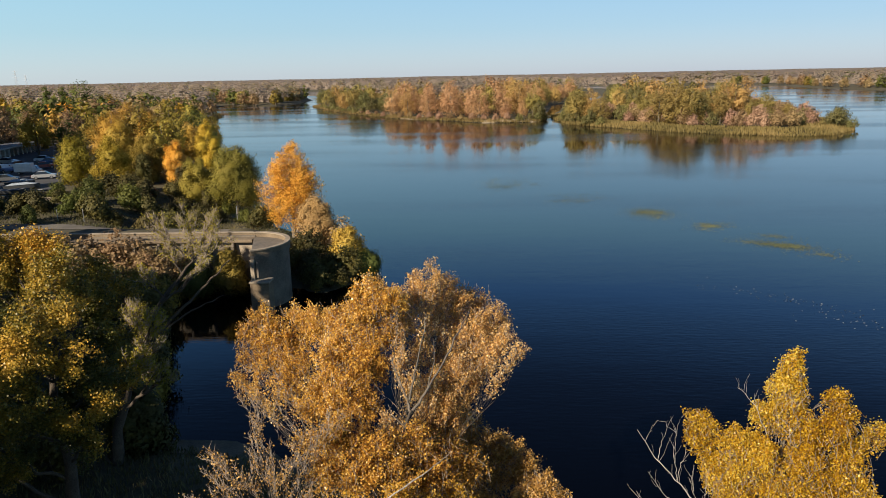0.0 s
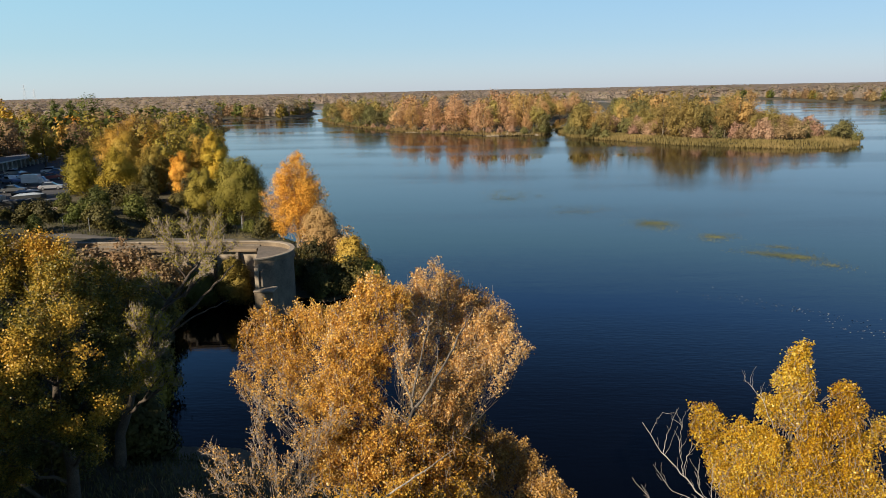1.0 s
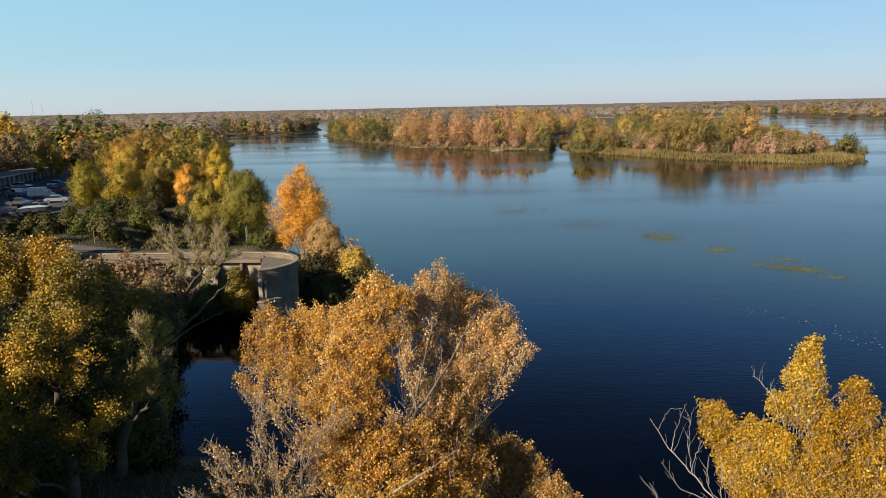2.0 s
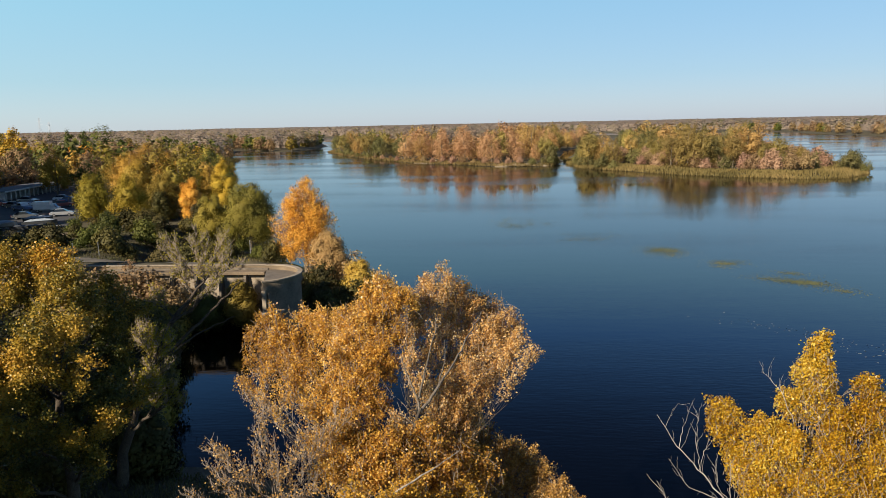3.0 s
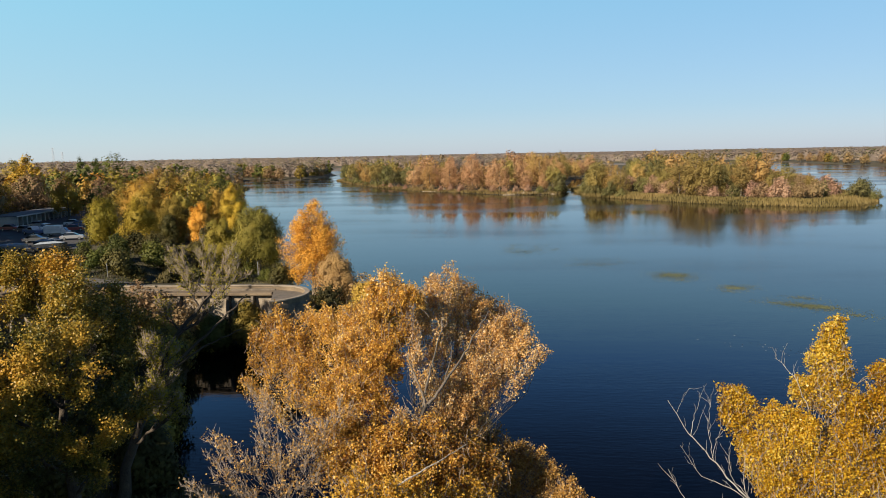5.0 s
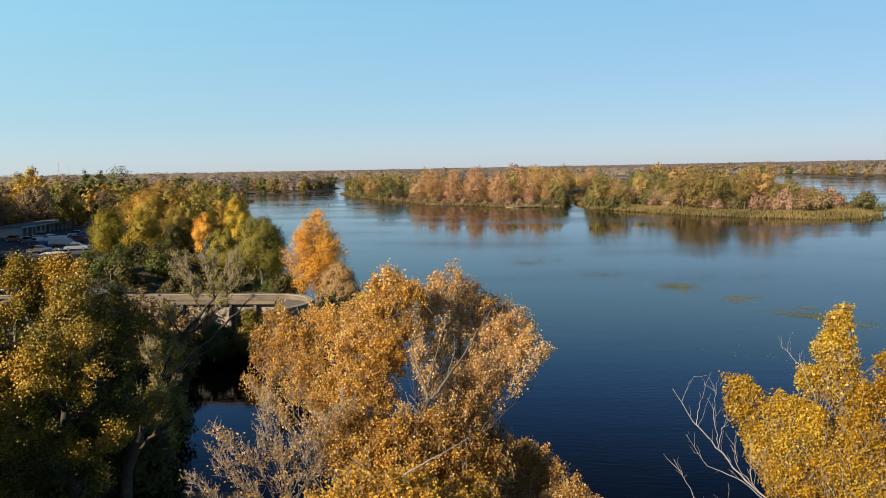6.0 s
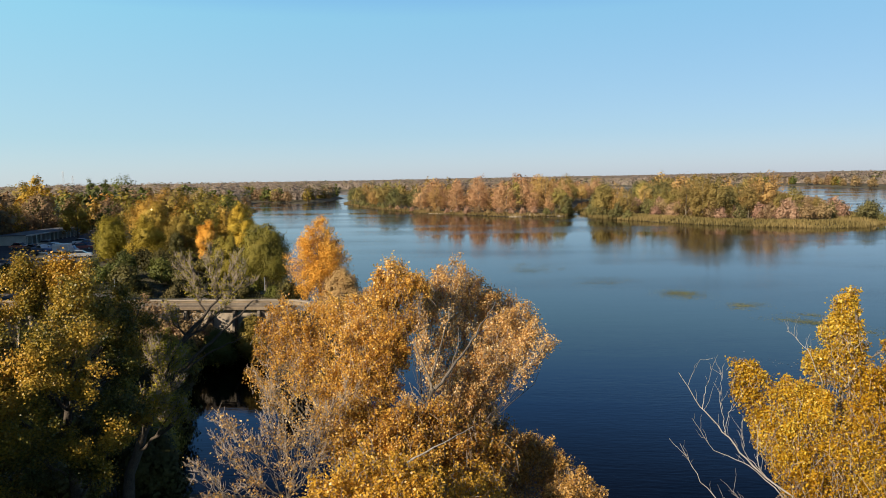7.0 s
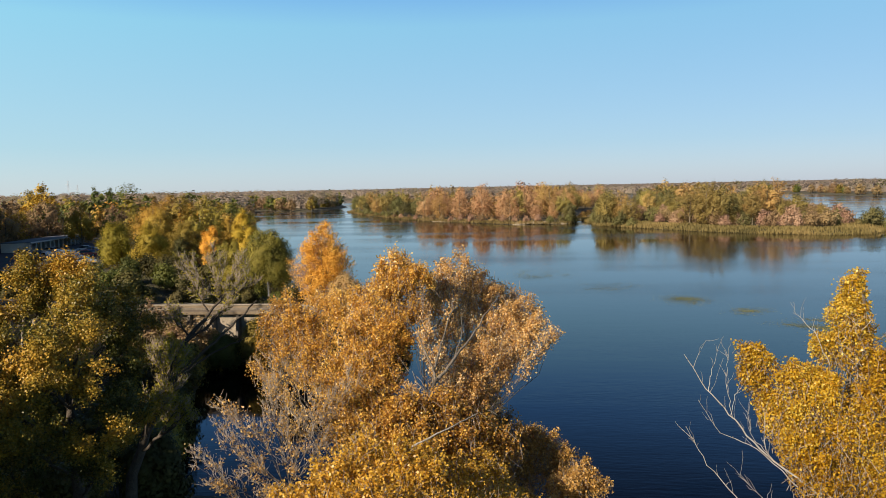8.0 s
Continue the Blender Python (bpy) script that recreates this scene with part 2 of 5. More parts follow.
# olive darkened to about half; also stands in for shade between the yellow trees
DUSKY = foliage("dusky_olive_leaves", [(0.05, (0.028, 0.026, 0.008)), (0.4, (0.06, 0.054, 0.014)), (0.75, (0.12, 0.098, 0.022)), (0.98, (0.24, 0.175, 0.036))], 0.3, 0.25, speckle=0.16)
ISLE_OLIVE = foliage("island_olive_leaves", [(0.05, (0.17, 0.139, 0.0408)), (0.4, (0.267, 0.21, 0.0598)), (0.7, (0.365, 0.277, 0.0802)), (0.95, (0.446, 0.34, 0.105))], 0.12, 0.4, vary=0.16, speckle=0.06)
ISLE_GOLD = foliage("island_gold_leaves", [(0.05, (0.368, 0.228, 0.072)), (0.4, (0.456, 0.293, 0.0972)), (0.75, (0.512, 0.342, 0.122)), (0.95, (0.544, 0.388, 0.158))], 0.12, 0.4, vary=0.12, speckle=0.06)
GOLD_GREEN = foliage("golden_green_leaves", [(0.05, (0.194, 0.153, 0.0184)), (0.4, (0.329, 0.245, 0.0253)), (0.7, (0.426, 0.313, 0.0328)), (0.95, (0.479, 0.352, 0.0459))], 0.22, 0.24, vary=0.04, speckle=0.09)
GREEN = foliage("late_green_leaves", [(0.05, (0.04, 0.05, 0.012)), (0.4, (0.085, 0.1, 0.02)), (0.75, (0.15, 0.155, 0.03)), (0.98, (0.28, 0.25, 0.05))], 0.25, 0.35, speckle=0.1)
WILLOW = foliage("willow_green_leaves", [(0.05, (0.0809, 0.0774, 0.0135)), (0.4, (0.153, 0.138, 0.021)), (0.75, (0.238, 0.199, 0.0286)), (0.98, (0.343, 0.258, 0.0375))], 0.25, 0.25, speckle=0.12)
BROWN = foliage("faded_brown_leaves", [(0.05, (0.164, 0.103, 0.0539)), (0.4, (0.262, 0.172, 0.0833)), (0.75, (0.344, 0.241, 0.118)), (0.95, (0.41, 0.31, 0.167))], 0.3, 0.35, speckle=0.1)
DULL_GOLD = foliage("dull_gold_leaves", [(0.05, (0.28, 0.17, 0.065)), (0.4, (0.4, 0.26, 0.1)), (0.75, (0.5, 0.345, 0.14)), (0.95, (0.56, 0.41, 0.19))], 0.3, 0.35, vary=0.05)
# far woods: distance haze is put into these greyed, paled leaf colours
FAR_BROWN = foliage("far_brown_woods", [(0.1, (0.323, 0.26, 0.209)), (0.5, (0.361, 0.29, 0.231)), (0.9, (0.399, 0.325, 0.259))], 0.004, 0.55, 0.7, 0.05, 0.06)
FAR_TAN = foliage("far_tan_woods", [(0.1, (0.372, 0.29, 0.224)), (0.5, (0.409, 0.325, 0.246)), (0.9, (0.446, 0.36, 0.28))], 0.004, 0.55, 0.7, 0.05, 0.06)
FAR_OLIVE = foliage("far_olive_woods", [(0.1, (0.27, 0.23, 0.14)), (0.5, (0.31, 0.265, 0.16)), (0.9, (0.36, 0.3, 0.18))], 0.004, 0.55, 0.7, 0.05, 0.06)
RUSSET = foliage("russet_leaves", [(0.05, (0.403, 0.228, 0.112)), (0.4, (0.487, 0.288, 0.14)), (0.75, (0.546, 0.344, 0.168)), (0.95, (0.571, 0.392, 0.208))], 0.12, 0.4, vary=0.1, speckle=0.06)
ISLE_GREEN = foliage("island_dull_green_leaves", [(0.05, (0.0765, 0.0765, 0.028)), (0.4, (0.128, 0.119, 0.04)), (0.75, (0.187, 0.17, 0.056)), (0.98, (0.272, 0.23, 0.08))], 0.12, 0.3, vary=0.12, speckle=0.06)
PINK = foliage("pinkish_grey_leaves", [(0.05, (0.27, 0.167, 0.111)), (0.4, (0.378, 0.234, 0.149)), (0.75, (0.451, 0.29, 0.183)), (0.95, (0.505, 0.343, 0.211))], 0.2, 0.35, vary=0.12, speckle=0.08)
REED = foliage("drying_reeds", [(0.05, (0.0804, 0.0646, 0.0228)), (0.4, (0.153, 0.112, 0.038)), (0.75, (0.233, 0.161, 0.0608)), (0.95, (0.305, 0.208, 0.0912))], 0.06, 0.3)
GRASS = foliage("bank_grass", [(0.05, (0.03, 0.036, 0.012)), (0.4, (0.06, 0.06, 0.02)), (0.75, (0.12, 0.1, 0.04)), (0.95, (0.22, 0.175, 0.075))], 0.15, 0.25)
WEED = foliage("floating_weed", [(0.05, (0.0825, 0.0936, 0.04)), (0.4, (0.143, 0.148, 0.056)), (0.75, (0.21, 0.203, 0.076)), (0.95, (0.285, 0.265, 0.112))], 0.1, 0.1)
# single near trees keep their own colours
GOLD_NEAR = foliage("poplar_gold_leaves", [(0.03, (0.202, 0.0916, 0.0233)), (0.3, (0.504, 0.259, 0.0452)), (0.6, (0.706, 0.414, 0.0711)), (0.85, (0.806, 0.538, 0.156)), (1.0, (0.857, 0.69, 0.427))], 0.28, 0.46, 0.32, 0.0, 0.75)
RUST_NEAR = foliage("poplar_rust_gold_leaves", [(0.03, (0.296, 0.144, 0.0468)), (0.3, (0.513, 0.287, 0.0884)), (0.6, (0.671, 0.411, 0.135)), (0.85, (0.789, 0.574, 0.281)), (1.0, (0.849, 0.719, 0.478))], 0.35, 0.46, 0.34, 0.0, 0.7)
FRONT_LEAVES = foliage("young_poplar_leaves", [(0.03, (0.227, 0.125, 0.02)), (0.3, (0.453, 0.259, 0.03)), (0.6, (0.659, 0.384, 0.045)), (0.85, (0.762, 0.48, 0.09)), (1.0, (0.845, 0.605, 0.27))], 0.3, 0.46, 0.34, 0.0, 0.7)
BROWN_NEAR = foliage("curled_brown_gold_leaves", [(0.03, (0.179, 0.105, 0.03)), (0.4, (0.381, 0.21, 0.055)), (0.75, (0.56, 0.336, 0.09)), (1.0, (0.739, 0.493, 0.2))], 0.4, 0.4, 0.4, 0.0, 0.7)
YELLOW_NEAR = foliage("poplar_yellow_leaves", [(0.03, (0.244, 0.109, 0.00847)), (0.35, (0.472, 0.261, 0.0159)), (0.7, (0.586, 0.361, 0.0238)), (1.0, (0.667, 0.503, 0.0952))], 0.5, 0.46, 0.34, 0.0, 0.9)
MIXED = foliage("maple_green_to_gold_leaves", [(0.05, (0.0226, 0.0291, 0.00684)), (0.32, (0.0641, 0.0687, 0.0137)), (0.43, (0.166, 0.13, 0.0188)), (0.58, (0.377, 0.243, 0.0291)), (0.9, (0.467, 0.227, 0.0256))], 0.26, 0.18, 0.45, 0.0, 0.22)

# ---- the river and its banks ----
# bank line of the near side and the whole western side, from east to north
WEST_BANK = [(900, -500), (900, -120), (200, -60), (60, -4), (24, 12), (13, 22), (7, 29), (0, 34), (-8, 38.5), (-16, 42), (-21.5, 42.5), (-25, 50),
             (-28.5, 60), (-33, 74), (-33, 76.9), (-20.5, 76.9), (-17, 74), (-13.6, 79), (-13.2, 86), (-17, 93), (-25, 104), (-34, 113), (-38, 121), (-50, 150),
             (-72, 205), (-104, 268), (-130, 328), (-150, 395), (-168, 470), (-185, 462), (-196, 500), (-215, 600), (-260, 700), (-300, 765),
             (-242, 690), (-182, 612), (-166, 650), (-166, 704), (-171, 767), (-220, 900), (-330, 1080), (-900, 1500), (-4500, 1800), (-4500, -500)]
ISLAND_A = [(-133, 591), (-93, 489), (-66, 440), (-45, 406), (-17, 378), (4, 356), (18, 351), (33, 354), (39, 374), (43, 412), (60, 520), (120, 700),
            (260, 960), (60, 1080), (-120, 900), (-150, 700)]
ISLAND_B = [(47, 412), (44, 374), (47, 332), (64, 304), (81, 280), (98, 266), (114, 255.5), (128, 256), (146, 276), (158, 300), (168, 345), (182, 420),
            (206, 520), (262, 700), (330, 880), (250, 950), (130, 690), (66, 510)]
EAST_BANK = [(4500, 300), (900, 420), (560, 560), (415, 728), (395, 831), (412, 930), (428, 1010), (380, 1120), (100, 1250), (-250, 1200), (-420, 1280), (-1000, 1680),
             (-4500, 2050), (-4500, 4700), (4500, 4700)]


def inland(px, py, poly):
    """Metres inside (plus) or outside (minus) a closed bank line."""
    p = np.array(poly, float)
    best = np.full(px.shape, 1e9)
    inside = np.zeros(px.shape, bool)
    for (ax, ay), (bx, by) in zip(p, np.roll(p, -1, axis=0)):
        dx, dy = bx - ax, by - ay
        t = np.clip(((px - ax) * dx + (py - ay) * dy) / (dx * dx + dy * dy), 0, 1)
        best = np.minimum(best, np.hypot(px - ax - t * dx, py - ay - t * dy))
        if ay != by:
            inside ^= ((ay > py) != (by > py)) & (px < (bx - ax) * (py - ay) / (by - ay) + ax)
    return np.where(inside, best, -best)


def smooth01(t):
    t = np.clip(t, 0, 1)
    return t * t * (3 - 2 * t)


def wobble(px, py, size):
    return (np.sin(px / size + 1.3 * np.sin(py / size * 0.7)) + np.sin(py / size * 1.17 + 0.9 * np.sin(px / size * 0.53 + 2))) * 0.5


def ground_height(px, py):
    px, py = np.asarray(px, float), np.asarray(py, float)
    wob = wobble(px, py, 3.1) * 0.35 * smooth01((np.hypot(px, py) - 95) / 30) + wobble(px, py, 17.0) * 2.0 * smooth01((py - 130) / 120)
    dw = inland(px, py, WEST_BANK) + wob
    da = inland(px, py, ISLAND_A) + wob
    db = inland(px, py, ISLAND_B) + wob
    de = inland(px, py, EAST_BANK) + wob
    # the quay level stands high behind the wall, the near bank and the woods beyond lie lower
    quay = (1.6 + 4.6 * smooth01((-22.8 - px) / 5.0)) * smooth01((py - 76.9) / 0.8) * (1 - smooth01((py - 230) / 140))
    quay = quay * (1 - 0.62 * smooth01((py - 81) / 14) * smooth01((px + 54) / 12))
    low = 1.9 + 1.0 * smooth01((dw - 20) / 60)
    zw = np.where((py > 76.9) & (px < 20), np.maximum(quay * smooth01(dw / np.where(px > -30, 7.0, 9.0)), low * smooth01(dw / 8)), low * smooth01(dw / 7))
    zw = np.where((px < -30) & (py < 76.9) & (py > 43), 1.2 * smooth01(dw / 4), zw)
    z = np.maximum(np.maximum(np.where(dw > 0, zw, -9), np.where(da > 0, 1.4 * smooth01(da / 8), -9)),
                   np.maximum(np.where(db > 0, 1.0 * smooth01(db / 8), -9), np.where(de > 0, 2.0 * smooth01(de / 12), -9)))
    nearest = np.maximum(np.maximum(dw, da), np.maximum(db, de))
    z = np.where(z > -8, z, -np.minimum(3.0, -nearest * 0.35) - 0.02)
    rough = wobble(px, py, 2.3) * 0.06 + wobble(px + 40, py, 7.7) * 0.12
    return np.where(z > 0.4, z + rough * (1 - 0.9 * smooth01((5.6 - np.abs(z - 6.2) * 9) / 1.0)), z)


def graded(start, lo, hi, end, step, growth):
    """Even steps between lo and hi, growing ones to start and end."""
    mid = list(np.arange(lo, hi, step))
    down, s, v = [], step, lo
    while v > start:
        s *= growth
        v -= s
        down.append(max(v, start))
    up, s, v = [], step, mid[-1]
    while v < end:
        s *= growth
        v += s
        up.append(min(v, end))
    return np.array(down[::-1] + mid + up)


gx = graded(-4500, -66, 26, 4500, 1.3, 1.07)
gy = graded(-500, 12, 122, 4700, 1.3, 1.055)
GX, GY = np.meshgrid(gx, gy)
GZ = ground_height(GX, GY)
idx = np.arange(GX.size).reshape(GX.shape)
quads = np.stack([idx[:-1, :-1], idx[:-1, 1:], idx[1:, 1:], idx[1:, :-1]], -1).reshape(-1, 4)
ground = link_part("ground", array_mesh("ground", np.stack([GX, GY, GZ], -1).reshape(-1, 3), quads), M_GROUND, None, "", True)
tagged(ground, "dry autumn grass and bare soil on the river banks", "ground", "", "structure")
bm = bmesh.new()
bmesh.ops.create_grid(bm, x_segments=2, y_segments=2, size=1.0, matrix=Matrix.Translation((0, 2100, 0)) @ Matrix.Diagonal((4500, 2600, 1, 1)))
water = part("water", bm, M_WATER)
tagged(water, "calm dark blue river with faint wind ripples", "river", "", "structure")


def height_at(x, y):
    return float(ground_height(np.array([x]), np.array([y]))[0])

# ---- trees ----
def tube(points, radii, sides):
    """A tapering branch along points."""
    points = np.asarray(points, float)
    k = len(points)
    along = np.gradient(points, axis=0)
    along /= np.linalg.norm(along, axis=1, keepdims=True) + 1e-9
    ref = np.array([0.31, 0.17, 0.93]) if abs(along[0, 2]) < 0.8 else np.array([0.95, 0.2, 0.1])
    u = np.cross(along, ref)
    u /= np.linalg.norm(u, axis=1, keepdims=True) + 1e-9
    v = np.cross(along, u)
    ang = np.arange(sides) * 2 * np.pi / sides
    ring = np.cos(ang)[None, :, None] * u[:, None] + np.sin(ang)[None, :, None] * v[:, None]
    verts = (points[:, None] + ring * np.asarray(radii)[:, None, None]).reshape(-1, 3)
    i = np.arange(k - 1)[:, None] * sides
    j = np.arange(sides)[None]
    jn = (j + 1) % sides
    faces = np.stack([i + j, i + jn, i + sides + jn, i + sides + j], -1).reshape(-1, 4)
    return verts, faces


class Wood:
    """Gathers branches into one mesh."""
    def __init__(self):
        self.v, self.f, self.n = [], [], 0

    def add(self, points, radii, sides):
        v, f = tube(points, radii, sides)
        self.v.append(v)
        self.f.append(f + self.n)
        self.n += len(v)

    def mesh(self, name):
        return array_mesh(name, np.concatenate(self.v), np.concatenate(self.f))


def bend(a, b, n, lift, shake, g):
    """Points from a to b, bowed by lift and shaken a little."""
    a, b = np.asarray(a, float), np.asarray(b, float)
    t = np.linspace(0, 1, n)[:, None]
    size = np.linalg.norm(b - a)
    p = a + (b - a) * t
    p[:, 2] += (4 * t * (1 - t))[:, 0] * lift * size
    p[1:-1] += g.normal(0, shake * size, (n - 2, 3)) if n > 2 else 0
    return p


def leaf_quads(at, length, width, g, droop=0.0, fold=0.25, out=None, face=0.0):
    """A pointed leaf at each place, turned at random, or with its face more or less outwards."""
    n = len(at)
    u = g.normal(size=(n, 3))
    if out is not None and face > 0:
        nn = out / (np.linalg.norm(out, axis=1, keepdims=True) + 1e-6) * face + g.normal(0, 0.55, (n, 3))
        nn /= np.linalg.norm(nn, axis=1, keepdims=True) + 1e-6
        u = np.cross(nn, u)
    else:
        u[:, 2] = u[:, 2] * (1 - 0.5 * droop) - droop * 1.2
    u /= np.linalg.norm(u, axis=1, keepdims=True)
    w = g.normal(size=(n, 3)) if out is None or face <= 0 else nn
    w = np.cross(u, w)
    w /= np.linalg.norm(w, axis=1, keepdims=True) + 1e-9
    nn = np.cross(u, w)
    s = g.uniform(0.65, 1.3, (n, 1))
    L, W = length * s * 0.5, width * s * 0.5
    verts = np.stack([at - u * L, at + w * W + nn * W * fold, at + u * L, at - w * W + nn * W * fold], 1)
    return verts.reshape(-1, 3), np.arange(n * 4).reshape(n, 4)


def in_ball(n, g, shell=0.35):
    d = g.normal(size=(n, 3))
    d /= np.linalg.norm(d, axis=1, keepdims=True)
    return d * (g.uniform(shell ** 3, 1, (n, 1)) ** (1 / 3))


def own_share(lobes):
    """How the loose leaves are shared out between the lobes, by size and weight."""
    w = np.array([l[3] ** 2 * (l[4] if len(l) > 4 else 1.0) for l in lobes])
    return w / w.sum()


def lobe_tree(name, base, trunk, trunk_r, lobes, leaf_mat, bark, label, category="tree", group="", n2=8, n3=6, leaves=30000, leaf=(0.09, 0.06),
              spread=0.16, twig_r=0.006, sides=6, seed=1, droop=0.0, limb_r=0.35, squash=(1, 1, 1), rise=0.12, twigs_seen=True, bare=0.0, fill=0.0, twig_mat=None, shell=0.35, join=False, face=0.5, stems2=True, tip=1.08, boughs=(), bough_mat=None):
    """A tree whose limbs reach out to the lobes of its crown. trunk: points in metres from base. lobes: (x, y, z, r[, weight]) from base."""
    g = np.random.default_rng(seed)
    root = thing(name, base, label, category, group)
    trunk = np.array(trunk, float)
    seg = np.linspace(0, 1, max(6, len(trunk) * 3))
    axis = np.stack([np.interp(seg, np.linspace(0, 1, len(trunk)), trunk[:, k]) for k in range(3)], 1)
    axis[1:] += g.normal(0, trunk_r * 0.25, (len(axis) - 1, 3)) * [1, 1, 0]
    wood = Wood()
    wood.add(axis, trunk_r * (1.0 - 0.8 * seg) * (1 + 0.5 * np.exp(-seg * 14)), max(sides, 6))
    a0, a1, own, mid = [], [], [], []
    fine = Wood()
    sq = np.array(squash, float)
    for lobe in lobes:
        c, r = np.array(lobe[:3], float), lobe[3]
        weight = lobe[4] if len(lobe) > 4 else 1.0
        away = np.hypot(*(axis[:, :2] - c[:2]).T)
        want = c[2] - 0.75 * away - 0.15 * r
        k = int(np.argmin(np.abs(axis[:, 2] - want) + 0.15 * away))
        start = axis[k]
        lr = max(trunk_r * limb_r * (1 - 0.6 * seg[k]), twig_r * 2)
        limb = wood if join else Wood()
        end = c + np.array([0, 0, r * 0.45])
        spine = bend(start, end, 7, -0.05, 0.025, g)
        few = slice(None, None, 3) if join else slice(None)
        limb.add(spine[few], (lr * np.linspace(1, 0.35, 7))[few], sides)
        for _ in range(n2):
            s = g.uniform(0.3, 1.0)
            p0 = np.array([np.interp(s, np.linspace(0, 1, 7), spine[:, q]) for q in range(3)])
            p1 = c + in_ball(1, g, shell)[0] * r * sq * 0.86
            p1[2] += rise * r
            sec = bend(p0, p1, 5, 0.06, 0.03, g)
            sr = lr * 0.4 * (1.1 - 0.5 * s)
            if stems2:
                limb.add(sec, sr * np.linspace(1, 0.3, 5), max(3, sides - 2))
            for _ in range(n3):
                s2 = g.uniform(0.35, 1.0)
                q0 = np.array([np.interp(s2, np.linspace(0, 1, 5), sec[:, q]) for q in range(3)])
                way = (sec[-1] - sec[0]) / (np.linalg.norm(sec[-1] - sec[0]) + 1e-6) + g.normal(0, 0.65, 3) + np.array([0, 0, rise * 3 - droop * 2.2])
                q1 = q0 + way / np.linalg.norm(way) * r * g.uniform(0.3, 0.6)
                if twigs_seen:
                    fine.add(bend(q0, q1, 4, 0.05 - droop * 0.2, 0.04, g), twig_r * np.linspace(1.3, 0.5, 4), 3)
                a0.append(q0)
                a1.append(q1)
                own.append(r * weight)
                mid.append(c)
        if not join:
            link_part("limb", limb.mesh("limb"), bark, root, "", True)
    for r, pts in boughs:
        pts = np.array(pts, float)
        s = np.linspace(0, 1, 4 * len(pts))
        line = np.stack([np.interp(s, np.linspace(0, 1, len(pts)), pts[:, k]) for k in range(3)], 1)
        line[1:-1] += g.normal(0, r * 0.35, (len(line) - 2, 3))
        limb = Wood()
        limb.add(line, r * (1 - 0.7 * s), 7)
        link_part("limb", limb.mesh("limb"), bough_mat or bark, root, "bare limb", True)
    link_part("trunk", wood.mesh("trunk"), bark, root, "", True)
    a0, a1, own, mid = np.array(a0), np.array(a1), np.array(own), np.array(mid)
    # twigs differ in how many leaves they have kept
    keep = own ** 1.6 * g.uniform(0.03, 1.6, len(own)) ** 1.3 * (g.uniform(size=len(own)) >= bare)
    pick = g.choice(len(a0), leaves, p=keep / keep.sum())
    t = g.uniform(0.1, tip, (leaves, 1))
    at = a0[pick] + (a1[pick] - a0[pick]) * t + g.normal(0, 1, (leaves, 3)) * spread
    centre = np.array([l[:3] for l in lobes], float).mean(axis=0)
    out = at - (mid[pick] * 0.7 + centre * 0.3)
    if fill:
        extra = int(leaves * fill)
        # leaves between neighbouring lobes close the crown
        lob = np.array([l[:4] for l in lobes], float)
        gap = np.linalg.norm(lob[:, None, :3] - lob[None, :, :3], axis=2)
        near = np.argsort(gap, axis=1)[:, :4]
        which = g.choice(len(lobes), extra, p=own_share(lobes))
        other = near[which, g.integers(0, near.shape[1], extra)]
        s = g.uniform(0, 0.6, (extra, 1))
        spot = lob[which] * (1 - s) + lob[other] * s
        ball = in_ball(extra, g, 0.1) * spot[:, 3:4] * sq * 1.05
        if twigs_seen:
            for p, size in zip((spot[:, :3] + ball)[::14], spot[::14, 3]):
                way = (g.normal(0, 0.4, 3) + [0, 0, 0.8]) * size
                fine.add(bend(p - way * 0.4, p + way * 0.3, 3, 0.04, 0.04, g), twig_r * np.array([1.0, 0.8, 0.5]), 3)
        at = np.concatenate([at, spot[:, :3] + ball])
        out = np.concatenate([out, ball])
    if twigs_seen:
        tagged(link_part("brushwood", fine.mesh("brushwood"), twig_mat or bark, root), kind="stuff")
    v, f = leaf_quads(at, leaf[0], leaf[1], g, droop, 0.25, out, face)
    link_part("crown", array_mesh("crown", v, f), leaf_mat, root)
    return root


def shape_lobes(kind, h, w, g, n):
    """Lobes of a crown of height h and width w, from the ground, by its kind."""
    out = []
    for i in range(n):
        t = (i + g.uniform(0, 1)) / n
        if kind == "poplar":
            prof, z0 = math.sin(math.pi * (0.12 + 0.84 * t) ** 0.8) ** 0.7, 0.12
        elif kind == "column":
            prof, z0 = math.sin(math.pi * (0.1 + 0.86 * t)) ** 0.5, 0.08
        elif kind == "full":
            prof, z0 = math.sin(math.pi * (0.28 + 0.66 * t)) ** 0.6, 0.05
        elif kind == "bush":
            prof, z0 = math.sqrt(max(0.05, 1 - (t * 0.98) ** 2)), 0.1
        elif kind == "willow":
            prof, z0 = math.sqrt(max(0.06, 1 - (t * 0.96) ** 2.6)), 0.2
        else:
            prof, z0 = math.sin(math.pi * (0.16 + 0.78 * t)) ** 0.6, 0.22
        ang = i * 2.4 + g.uniform(-0.5, 0.5)
        r = w * 0.5 * prof
        lr = max(0.55 * r, w * 0.12) * g.uniform(0.8, 1.15)
        off = max(0.0, r - lr * 0.8) * g.uniform(0.75, 1.1)
        z = h * z0 + (h * (1 - z0) - lr * 0.8) * t + lr * 0.2
        out.append((off * math.cos(ang), off * math.sin(ang), z, lr))
    return out


